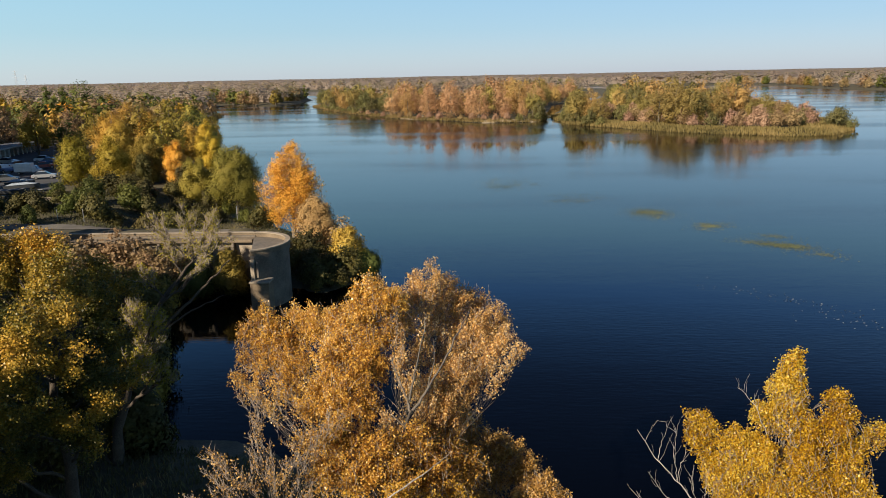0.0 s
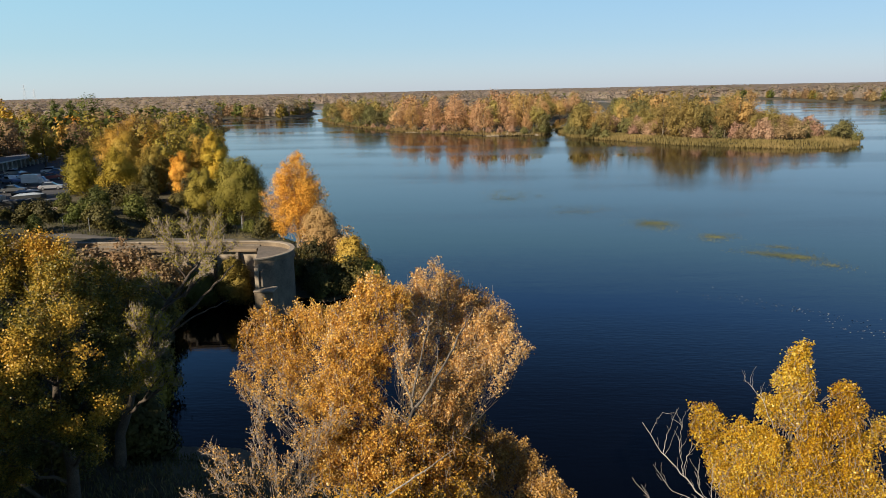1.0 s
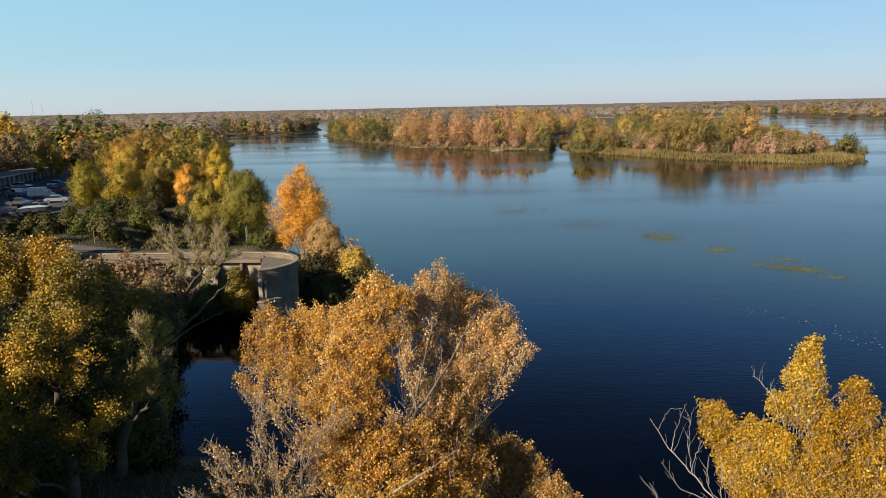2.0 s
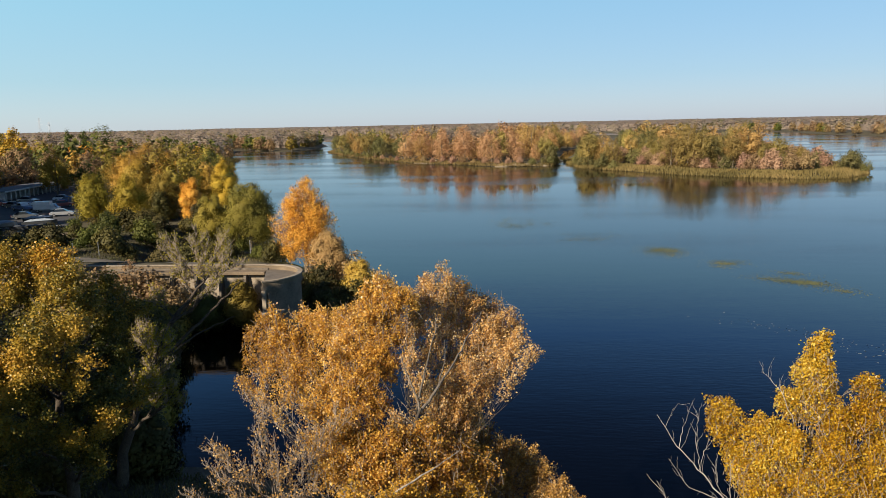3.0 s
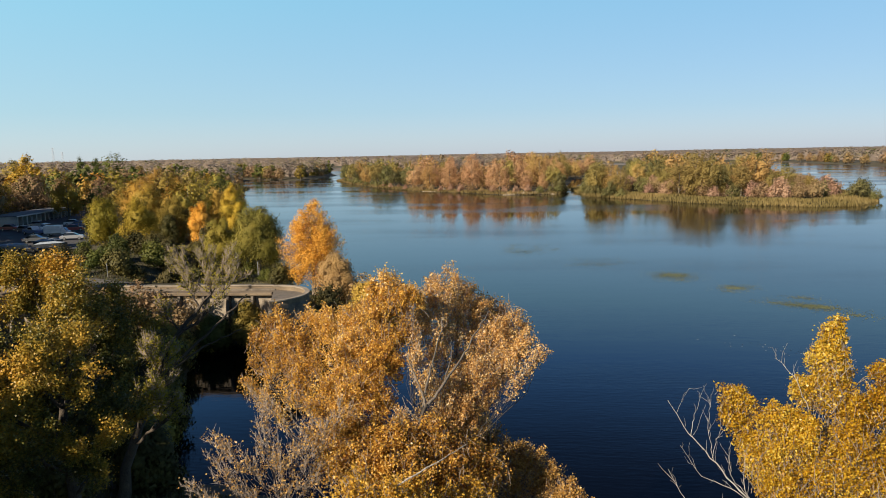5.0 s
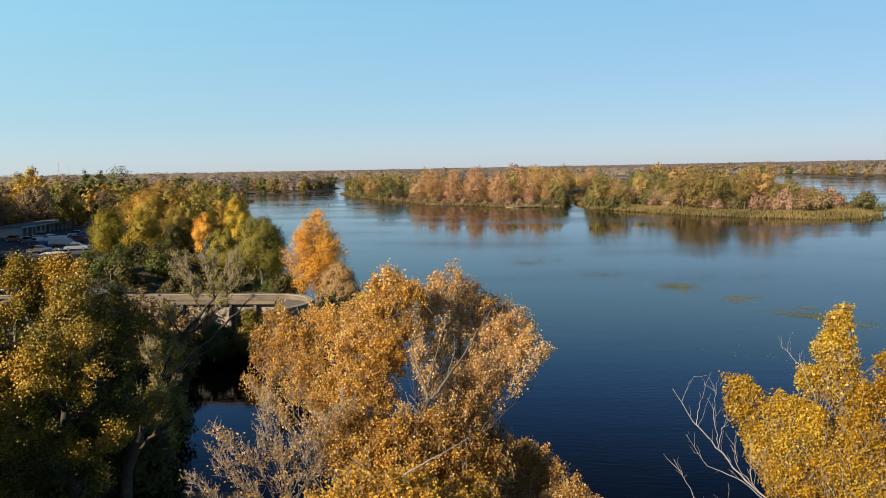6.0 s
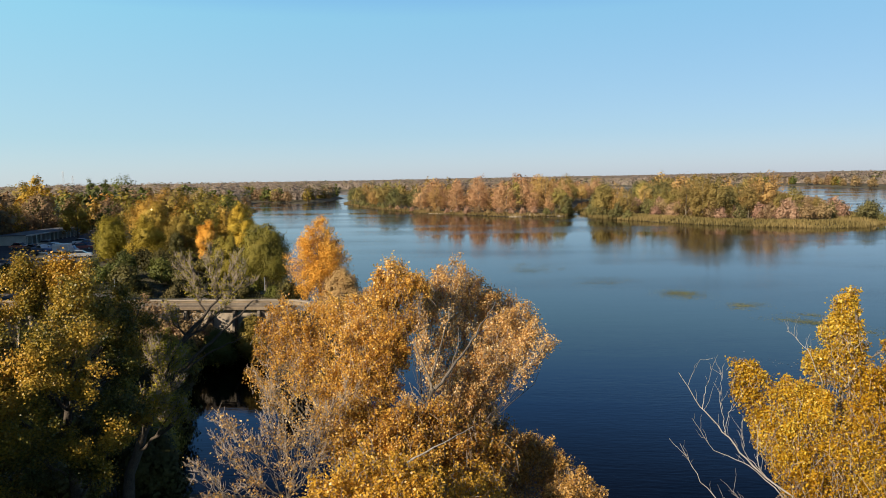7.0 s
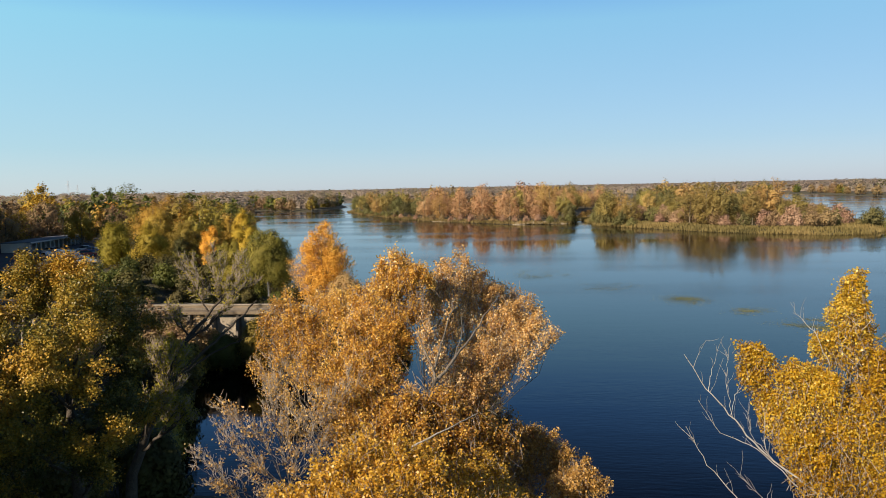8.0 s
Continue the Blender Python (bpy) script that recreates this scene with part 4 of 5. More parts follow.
boxed("plinth_cap", (ex - 0.18, ex + 1.98, ey - 0.83, ey + 0.95, 3.304, 3.5), M_CONCRETE_PALE, bastion, "", 0.05)


def draped(name, x0, x1, y0, y1, step, material, lift, label, category):
    """A sheet that lies on the ground, with an uneven edge."""
    xs, ys = np.arange(x0, x1 + step, step), np.arange(y0, y1 + step, step)
    X, Y = np.meshgrid(xs, ys)
    cx, cy = (x0 + x1) / 2, (y0 + y1) / 2
    X = X + wobble(X * 0.6, Y * 2.1, 2.2) * step * 0.7
    Y = cy + (Y - cy) * (1 + 0.12 * wobble(X, Y * 0.2, 4.0))
    Z = ground_height(X, Y) + lift
    i = np.arange(X.size).reshape(X.shape)
    f = np.stack([i[:-1, :-1], i[:-1, 1:], i[1:, 1:], i[1:, :-1]], -1).reshape(-1, 4)
    ob = link_part(name, array_mesh(name, np.stack([X, Y, Z], -1).reshape(-1, 3), f), material, None, "", True)
    return tagged(ob, label, category, "", "structure")


draped("pavement", -92, -31, 82.5, 85.5, 0.7, M_SAND, 0.05, "pale gravel path behind the quay wall", "path")
draped("parking_lot", -165, -71, 104, 208, 2.0, M_ASPHALT, 0.06, "worn grey asphalt of the boat and car yard", "parking lot")
draped("beach", -42, -27, 391, 401, 1.5, M_SHORE, 0.12, "pale sandy shore below the island's aspens", "beach")
draped("beach", 5, 35, 353.5, 358, 1.2, M_SHORE, 0.12, "pale sandy shore at the island's point", "beach")
draped("beach", -25, -15, 39.0, 41.8, 0.5, M_EARTH, 0.05, "narrow strip of damp sandy earth by the inlet", "beach")

# ---- trees on the quay and the bank behind it ----
MID = dict(n2=7, n3=5, leaves=15000, leaf=(0.23, 0.175), spread=0.24, twigs_seen=False, sides=5, fill=0.5, face=5.5)
put(shaped_tree("willow_tree", "willow", 11.0, 10.1, WILLOW, "round willow still olive green, by the water", seed=21, n=30, droop=0.5, **dict(MID, leaves=26000, fill=0.8)), -38.6, 111.5, 20, z=2.6)
put(shaped_tree("poplar_tree", "full", 9.2, 7.6, YELLOW_GREEN, "small poplar with yellow-green leaves beside the yard", seed=22, n=18, **MID), -69.8, 120, 40, z=5.9)
put(shaped_tree("poplar_tree", "full", 9.8, 6.7, GOLD_GREEN, "bushy poplar turning yellow above the hedge", seed=23, n=18, **MID), -61.6, 117, 110, z=5.2)
put(shaped_tree("cherry_tree", "full", 8.8, 5.5, ORANGE, "small tree with orange autumn leaves", seed=24, **MID), -52.6, 122, 0, z=4.6)
put(shaped_tree("poplar_tree", "poplar", 12.6, 6.4, AMBER, "slim tree with yellow crown on the bank", seed=25, **MID), -53.6, 140, 0, z=3.8)
put(shaped_tree("ash_tree", "full", 7.6, 6.4, OLIVE, "olive-green tree in the row above the hedge", seed=26, **MID), -46.0, 114, 0, z=3.8)
put(shaped_tree("ash_tree", "full", 10.2, 6.7, OLIVE, "olive-green tree with dark lower branches", seed=27, **MID), -58.6, 124, 0, z=5.0)
put(shaped_tree("maple_tree", "full", 11.4, 7.4, GOLD, "broad golden maple above the yard", seed=37, n=20, **MID), -68.5, 134, 0, z=5.6)
put(shaped_tree("maple_tree", "full", 12.2, 10.0, BRONZE, "broad maple with bronze-orange leaves above the yard", seed=38, n=20, **MID), -76.5, 146, 0, z=5.8)
put(shaped_tree("maple_tree", "full", 12.0, 9.1, BRONZE, "bronze-orange maple beside the golden ones", seed=39, n=20, **MID), -70.2, 151, 0, z=5.6)
put(shaped_tree("maple_tree", "full", 14.0, 9.6, GOLD, "tall golden maple behind the yard", seed=40, n=20, **MID), -79.6, 160, 0, z=5.8)
put(shaped_tree("poplar_tree", "poplar", 13.4, 9.3, ORANGE, "upright poplar with glowing orange leaves at the shore", seed=28, n=30, n2=7, n3=6, leaves=26000, leaf=(0.19, 0.145), spread=0.2, twigs_seen=False, sides=5, fill=0.35, face=1.0), -25.4, 96.5, 0, z=2.0)
# dark shrubs added to stand in for the shaded gaps between the crowns
for x, y, h, seed in ((-65.9, 120.5, 6.4, 61), (-57.2, 119.0, 6.0, 62), (-55.6, 128.0, 7.0, 63), (-49.4, 117.5, 5.6, 64), (-43.2, 112.5, 5.0, 65)):
    put(shaped_tree("elder_shrub", "bush", h, 4.6, DUSKY, "dark olive undergrowth between the yellow trees", "shrub", "undergrowth above the hedge", seed=seed, **dict(MID, leaves=5000)), x, y, seed * 40)
put(shaped_tree("hazel_shrub", "bush", 7.2, 7.0, DULL_GOLD, "tall shrub with faded brown leaves", "shrub", seed=29, **MID), -20.9, 91.0, 0, z=1.6)
put(shaped_tree("willow_shrub", "bush", 6.2, 5.6, GOLD, "rounded shrub with yellow leaves at the water", "shrub", seed=30, **MID), -15.3, 82.3, 0, z=0.2)
put(shaped_tree("willow_shrub", "bush", 3.2, 4.2, GREEN, "low dark green shrub at the water", "shrub", seed=31, **MID), -13.2, 82.8, 0, z=0.0)
put(shaped_tree("willow_shrub", "bush", 5.2, 4.4, OLIVE, "yellow-green shrub at the foot of the wall", "shrub", seed=32, **MID), -27.3, 74.3, 0, z=0.3)
put(shaped_tree("elder_shrub", "bush", 3.6, 4.6, GREEN, "fresh green shrub at the foot of the wall", "shrub", seed=33, **MID), -31.0, 73.6, 0, z=0.4)

def west(x, y):
    return float(inland(np.array([x]), np.array([y]), WEST_BANK)[0])


put(shaped_tree("elder_shrub", "bush", 4.6, 4.4, DUSKY, "dark olive shrub under the leaning willow", "shrub", seed=34, **MID), -21.0, 39.0, 0)
put(shaped_tree("elder_shrub", "bush", 5.4, 4.8, OLIVE, "olive shrub on the inlet's shore", "shrub", seed=35, **MID), -24.6, 45.5, 0)
SMALL = dict(n2=5, n3=4, leaves=1500, leaf=(0.27, 0.2), spread=0.24, twigs_seen=False, sides=3, fill=0.4, join=True, face=1.6, stems2=False)
hedge_kinds = [shaped_tree("hedge_shrub", "bush", 2.6, 3.6, DUSKY, "dusky olive shrub in the hedge behind the path", "shrub", "hedge behind the path", n=8, seed=41, **SMALL),
               shaped_tree("hedge_shrub", "bush", 2.9, 3.8, GREEN, "olive shrub in the hedge behind the path", "shrub", "hedge behind the path", n=8, seed=42, **SMALL)]
hedge_at = [(-92 + (i % 23) * 2.5 + 1.3 * math.sin(i * 2.1), 88.8 + (i // 23) * 3.2 + 1.5 * math.sin(i * 1.7)) for i in range(0, 184, 2) if i % 6]
hedge_at = [p for p in hedge_at if west(*p) > 2.5 and not (-90 < p[0] < -68 and p[1] > 101)]
for i, (x, y) in enumerate(hedge_at):
    k = hedge_kinds[0 if i % 4 else 1]
    if i < 2:
        put(hedge_kinds[1 - i], x, y, i * 77)
    else:
        put_copy(k, x, y, i * 77, 0.7 + 0.7 * ((i * 7) % 9) / 8)
thicket = [shaped_tree("thicket_shrub", "bush", 4.2, 4.4, BROWN, "tangled brown shrub in front of the quay wall", "shrub", "thicket by the inlet", n=9, seed=43, bare=0.3, **SMALL),
           shaped_tree("thicket_shrub", "bush", 4.0, 4.6, OLIVE, "olive shrub in front of the quay wall", "shrub", "thicket by the inlet", n=9, seed=44, **SMALL),
           shaped_tree("thicket_shrub", "bush", 3.6, 4.6, DUSKY, "dusky olive shrub on the inlet's shore", "shrub", "thicket by the inlet", n=9, seed=45, **SMALL)]
spots = [(-36.5, 73.5, 0), (-35.5, 70.0, 1), (-40, 72.0, 2), (-40.5, 73.8, 0), (-44.5, 73, 0), (-33.2, 66.0, 2), (-37, 65, 1), (-42, 67, 0), (-47, 70, 1), (-50, 73, 2), (-34.5, 60, 2), (-38.5, 58, 1),
         (-44, 61, 2), (-31.5, 54, 1), (-36, 51, 2), (-41, 53, 0), (-29, 47.5, 2), (-33.5, 45, 1), (-27.2, 44.2, 2), (-39, 45, 2), (-31, 40, 2), (-26.5, 37.5, 1), (-36, 37, 2), (-24, 34.5, 2), (-47, 55, 2), (-53, 66, 1)]
spots += [(-18.9, 79.3, 2), (-17.0, 82.6, 2), (-17.6, 79.0, 2), (-20.4, 84.0, 2), (-17.2, 89.0, 0), (-21.4, 81.0, 2), (-15.0, 80.2, 2), (-31.5, 101.0, 2),
          (-17.9, 76.6, 2), (-16.1, 77.4, 2), (-33.0, 107.0, 2)]
spots += [(-34.2, 74.4, 0), (-37.4, 74.8, 0), (-39.6, 74.6, 0), (-42.8, 74.6, 0), (-31.6, 74.8, 1), (-46.5, 74.6, 0)]
spots += [(-26.3, 50.3, 2), (-27.8, 54.2, 1), (-29.4, 58.4, 2), (-30.8, 62.6, 2), (-32.2, 67.2, 1), (-33.6, 71.4, 2), (-23.0, 42.2, 2)]
first = set()
for i, (x, y, k) in enumerate(spots):
    if k not in first:
        first.add(k)
        put(thicket[k], x, y, i * 50)
    else:
        put_copy(thicket[k], x, y, i * 50, (0.8 if k else 1.15) + 0.4 * ((i * 5) % 7) / 6)

# ---- woods: a few trees of each kind, then copies ----
FAR_SIDE = dict(n2=4, n3=3, leaves=900, leaf=(1.4, 1.1), spread=0.7, twigs_seen=False, sides=3, fill=0.3, join=True, n=10, stems2=False)
FAR_BACK = dict(n2=4, n3=3, leaves=600, leaf=(1.1, 0.85), spread=0.6, twigs_seen=False, sides=3, fill=0.3, join=True, n=10, face=3.2, stems2=False)
FAR = dict(n2=5, n3=4, leaves=1900, leaf=(0.58, 0.44), spread=0.42, twigs_seen=False, sides=3, fill=0.6, join=True, n=14, face=2.4, stems2=False)
NEARWOOD = dict(n2=4, n3=4, leaves=2400, leaf=(0.48, 0.36), spread=0.34, twigs_seen=False, sides=4, fill=0.4, join=True, n=12, face=5.0, stems2=False)
MIDWOOD = dict(n2=4, n3=3, leaves=320, leaf=(1.4, 1.1), spread=0.5, twigs_seen=False, sides=3, fill=0.5, join=True, n=11, face=3.2, stems2=False)


def kinds_for(group, quality, table):
    out = {}
    for i, (key, name, shape, h, w, mat, label, cat) in enumerate(table):
        how = dict(quality, leaves=quality["leaves"] // 3, n=9) if shape == "bush" else quality
        out.setdefault(key, []).append(shaped_tree(name, shape, h, w, mat, label, cat, group, seed=100 + i + len(group), **how))
    return out


used = set()


def plant(pool, key, x, y, size, tall=1.0, z=None):
    pick = pool[key][rng.integers(len(pool[key]))]
    z = (height_at(x, y) if z is None else z) - 0.15
    turn = float(rng.uniform(0, 360))
    if pick.name in used:
        return put_copy(pick, x, y, turn, size, tall, z)
    used.add(pick.name)
    return put(pick, x, y, turn, size, tall, z)


BANK_KINDS = [
    ("olive", "poplar_tree", "full", 12, 11, OLIVE, "yellow-green tree in the bank woods", "tree"), ("olive", "ash_tree", "full", 11, 11.5, OLIVE, "olive-coloured tree in the bank woods", "tree"),
    ("green", "oak_tree", "full", 12, 12, GREEN, "dark green tree in the bank woods", "tree"), ("gold", "maple_tree", "full", 11, 11, GOLD, "golden tree in the bank woods", "tree"),
    ("gold", "birch_tree", "poplar", 12, 9, AMBER, "amber tree in the bank woods", "tree"), ("orange", "maple_tree", "full", 10, 10, ORANGE, "orange tree in the bank woods", "tree"),
    ("brown", "alder_tree", "full", 11, 11, BROWN, "brownish thinning tree in the bank woods", "tree"), ("column", "poplar_tree", "column", 15, 4.2, GREEN, "dark columnar poplar above the woods", "tree")]
bank = kinds_for("woods on the west bank", NEARWOOD, BANK_KINDS)
bank_far = kinds_for("woods along the far west bank", MIDWOOD, BANK_KINDS[:-1])
cells = {}


def scatter(n, x0, x1, y0, y1, gap, ok):
    """Places at least gap apart for which ok holds, each with its ground height."""
    p = np.column_stack([rng.uniform(x0, x1, n), rng.uniform(y0, y1, n)])
    p = p[ok(p[:, 0], p[:, 1])]
    out = []
    for x, y in p.tolist():
        ci, cj = int(x // 10), int(y // 10)
        if all((x - a) ** 2 + (y - b) ** 2 > gap * gap for i in (-1, 0, 1) for j in (-1, 0, 1) for a, b in cells.get((ci + i, cj + j), ())):
            cells.setdefault((ci, cj), []).append((x, y))
            out.append((x, y))
    q = np.array(out)
    return list(zip(q[:, 0].tolist(), q[:, 1].tolist(), ground_height(q[:, 0], q[:, 1]).tolist()))


def bank_ok(x, y):
    lot = (x > -124) & (x < -64) & (y < 192) & ~((y > 150) & (x > -84))
    return (x > -0.82 * y - 25) & (inland(x, y, WEST_BANK) > 5) & ~((x > -66) & (y < 135)) & ~lot


for x, y, z in scatter(5200, -330, -50, 128, 430, 8.0, bank_ok):
    far = (y - 128) / 300
    key = rng.choice(["olive", "green", "gold", "orange", "brown"], p=[0.33 - 0.1 * far, 0.26 - 0.09 * far, 0.2 - 0.13 * far, 0.03, 0.18 + 0.32 * far])
    plant(bank if y < 215 else bank_far, key, x, y, rng.uniform(0.75, 1.2), 1.0, z)
for x, y in ((-160, 262), (-156.5, 266)):
    plant(bank, "column", x, y, 1.12, 1.05)
plant(bank, "gold", -160.5, 231, 1.5)
plant(bank, "gold", -109.5, 172, 1.0)
plant(bank, "green", -104, 176, 0.8)
plant(bank, "green", -180, 320, 1.9)
plant(bank, "olive", -171, 330, 1.6)
plant(bank, "olive", -214, 300, 1.85)
plant(bank, "brown", -198, 305, 1.5)
plant(bank, "olive", -150, 318, 1.45)


# unseen tall trees, added beside the view to shade the yard and the near bank
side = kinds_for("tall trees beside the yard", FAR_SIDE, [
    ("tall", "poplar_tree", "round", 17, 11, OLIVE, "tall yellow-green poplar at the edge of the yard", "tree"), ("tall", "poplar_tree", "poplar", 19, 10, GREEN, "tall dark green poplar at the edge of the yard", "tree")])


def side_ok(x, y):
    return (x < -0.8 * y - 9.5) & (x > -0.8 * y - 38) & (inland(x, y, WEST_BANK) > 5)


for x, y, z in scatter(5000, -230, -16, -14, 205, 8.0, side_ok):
    # height by lane along the sun's direction sets what is shaded
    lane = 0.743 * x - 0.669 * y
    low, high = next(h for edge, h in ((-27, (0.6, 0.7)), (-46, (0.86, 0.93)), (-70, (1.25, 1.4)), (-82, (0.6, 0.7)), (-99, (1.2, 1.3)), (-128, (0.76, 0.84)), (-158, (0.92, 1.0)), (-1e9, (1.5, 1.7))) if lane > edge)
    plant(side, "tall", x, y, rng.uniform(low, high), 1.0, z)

# three more unseen trees, added to shade the maple
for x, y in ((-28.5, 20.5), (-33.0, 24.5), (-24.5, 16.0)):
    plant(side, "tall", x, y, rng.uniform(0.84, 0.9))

ISLE_KINDS = [
    ("olive", "poplar_tree", "full", 17, 14, ISLE_OLIVE, "yellow-green poplar on the island", "tree"), ("olive", "willow_tree", "willow", 15, 13, ISLE_OLIVE, "olive willow on the island", "tree"),
    ("green", "willow_tree", "willow", 14, 12, ISLE_GREEN, "dull green willow on the island", "tree"), ("green", "alder_tree", "full", 15, 11, ISLE_GREEN, "dull green alder on the island", "tree"),
    ("gold", "poplar_tree", "full", 18, 13, ISLE_GOLD, "golden poplar on the island", "tree"), ("gold", "poplar_tree", "full", 16, 13, ISLE_GOLD, "amber poplar on the island", "tree"),
    ("rust", "aspen_tree", "full", 18, 13, RUSSET, "russet aspen on the island", "tree"), ("rust", "aspen_tree", "full", 17, 13, RUSSET, "brown-pink aspen on the island", "tree"),
    ("shrub", "willow_shrub", "bush", 6.5, 8, PINK, "russet shrub at the island's edge", "shrub"), ("shrub", "willow_shrub", "bush", 6, 7.5, BROWN, "brown shrub at the island's edge", "shrub"),
    ("dark", "willow_shrub", "bush", 6.5, 9, ISLE_GREEN, "dull green shrub at the island's tip", "shrub")]
isle = kinds_for("trees on the river islands", FAR, ISLE_KINDS)
isle_back = kinds_for("trees behind on the river islands", FAR_BACK, ISLE_KINDS[:8])


def from_edge(poly, x, y):
    return float(inland(np.array([x]), np.array([y]), poly)[0])


def isle_a_ok(x, y):
    d = inland(x, y, ISLAND_A)
    return (d > 4.5) & (d < 48) & (y < 640) & (x < 95)


for x, y, z in scatter(9000, -140, 100, 345, 640, 10.2, isle_a_ok):
    d = from_edge(ISLAND_A, x, y)
    size = rng.uniform(0.72, 1.2)
    if y > 480 and x > 0:
        key = rng.choice(["olive", "rust", "gold"])
    elif x < -64:
        key = rng.choice(["olive", "gold", "green", "rust"], p=[0.52, 0.14, 0.29, 0.05])
        size *= 0.9
    elif x < -49:
        key, size = "green", size * 0.8
    elif x < 5:
        key = rng.choice(["rust", "gold", "olive"], p=[0.8, 0.15, 0.05])
    elif x < 20:
        key = rng.choice(["gold", "olive", "rust"], p=[0.35, 0.25, 0.4])
        size *= 0.62 if d < 14 else 1.0
    elif x < 30 and d > 12:
        key, size = "gold", rng.uniform(1.05, 1.25)
    else:
        key = rng.choice(["green", "olive", "rust"], p=[0.6, 0.25, 0.15])
        size *= 0.6 if d < 18 else 0.95
    plant(isle if d < 22 else isle_back, key, x, y, size, rng.uniform(0.85, 1.05), z)
for i in range(26):
    t = i / 25
    x = -118 + 148 * t
    y = float(np.interp(x, [-133, -93, -66, -45, -17, 4, 18, 33], [591, 489, 440, 406, 378, 356, 351, 354])) + 4.5 + 2 * math.sin(i * 3.3)
    plant(isle, "shrub" if 0.3 < t < 0.95 else "dark", x, y, rng.uniform(0.45, 0.75))


def isle_b_ok(x, y):
    d = inland(x, y, ISLAND_B)
    return (d > 33) & (d < 72) & (y < 560) & (x < 150)


for x, y, z in scatter(7000, 44, 200, 285, 560, 10.5, isle_b_ok):
    key = rng.choice(["olive", "gold", "green", "rust"], p=[0.56, 0.2, 0.2, 0.04])
    size = rng.uniform(0.72, 1.15) * (0.62 if x > 122 and y < 330 else 0.85 if x > 108 and y < 310 else 1.0)
    plant(isle if from_edge(ISLAND_B, x, y) < 42 else isle_back, key, x, y, size, rng.uniform(0.95, 1.1), z)
# the big olive clump and the single crowns that stand forward
for x, y, key, size in ((80, 304, "olive", 0.92), (86, 301, "olive", 1.02), (92, 300, "olive", 1.08), (97, 303, "green", 0.95), (89, 309, "olive", 1.15), (84, 312, "gold", 1.05),
                        (50, 338, "olive", 1.05), (52, 348, "olive", 1.15), (57, 340, "gold", 1.0), (49, 356, "green", 0.8), (60, 330, "olive", 0.8), (55, 327, "green", 0.55), (35, 366, "green", 0.7), (32, 372, "olive", 0.9), (121, 318, "gold", 1.12), (112, 316, "gold", 1.05), (124, 302, "olive", 0.9), (133, 301, "olive", 0.62)):
    plant(isle, key, x, y, size)


def isle_b_edge(x, y):
    d = inland(x, y, ISLAND_B)
    return (d > 14) & (d < 32) & (y < 400)


for x, y, z in scatter(3000, 44, 170, 262, 400, 6.0, isle_b_edge):
    plant(isle, "dark" if x < 58 or rng.uniform() < 0.08 else "shrub", x, y, rng.uniform(0.75, 1.35), rng.uniform(0.9, 1.15), z)
for x, y, s in ((49.5, 334, 0.9), (48.5, 343, 1.0), (53, 324, 0.8), (58, 318, 0.7), (34, 361, 0.7), (37, 368, 0.8), (48, 362, 1.0), (141, 279, 1.1), (146, 286, 1.2), (151, 295, 1.1), (148, 279, 0.7)):
    plant(isle, "dark", x, y, s)
# trees down to the water on the far banks
for line, n_along in (([(-300, 772), (-242, 697), (-186, 620)], 30), ([(-173, 618), (-173, 704), (-180, 767), (-228, 900)], 18), ([(424, 720), (405, 831), (421, 930), (438, 1005), (392, 1128)], 26),
                      ([(-176, 474), (-192, 478), (-206, 505), (-224, 600), (-268, 705)], 24)):
    pts = np.array(line, float)
    for i in range(n_along):
        u = (i + rng.uniform(0, 1)) / n_along * (len(pts) - 1)
        k = min(int(u), len(pts) - 2)
        x, y = pts[k] + (pts[k + 1] - pts[k]) * (u - k)
        x += rng.uniform(2, 13) * (1 if x > 0 else -1)
        plant(bank_far, rng.choice(["olive", "brown", "green"], p=[0.18, 0.57, 0.25]), float(x), float(y + rng.uniform(2, 9)), rng.uniform(0.9, 1.35), 1.0, 0.9)

# kinds that found no place are not kept
for pool in (bank, bank_far, side, isle, isle_back):
    for picks in pool.values():
        for ob in picks:
            if ob.name not in used:
                for child in list(ob.children):
                    bpy.data.objects.remove(child)
                bpy.data.objects.remove(ob)

# ---- reeds, grass, weed ----
def blades(name, count, place, height, width, material, label, category, g, lean=0.25):
    """Upright blades; place gives n x 2 spots."""
    p = place(count)
    n = len(p)
    z = ground_height(p[:, 0], p[:, 1])
    base = np.column_stack([p, np.maximum(z, -0.1)])
    h = height * g.uniform(0.55, 1.15, (n, 1)) * (0.8 + 0.25 * wobble(p[:, :1] * 1.0, p[:, 1:], 4.0))
    tip = base + np.column_stack([g.normal(0, lean, (n, 2)) * h, h])
    ang = g.uniform(0, np.pi, n)
    side = np.column_stack([np.cos(ang), np.sin(ang), np.zeros(n)]) * width * g.uniform(0.6, 1.3, (n, 1))
    midp = base * 0.45 + tip * 0.55
    v = np.stack([base - side * 0.4, midp - side, tip, midp + side], 1).reshape(-1, 3)
    ob = link_part(name, array_mesh(name, v, np.arange(4 * n).reshape(n, 4)), material)
    return tagged(ob, label, category, "", "stuff")


def band(poly, lo, hi, box4, g, power=1.0):
    """Spots in a belt along a bank line, within a box."""
    def place(count):
        out = []
        while sum(len(o) for o in out) < count:
            p = np.column_stack([g.uniform(box4[0], box4[1], count * 2), g.uniform(box4[2], box4[3], count * 2)])
            d = inland(p[:, 0], p[:, 1], poly)
            out.append(p[(d > lo) & (d < hi)])
        return np.concatenate(out)[:count]
    return place


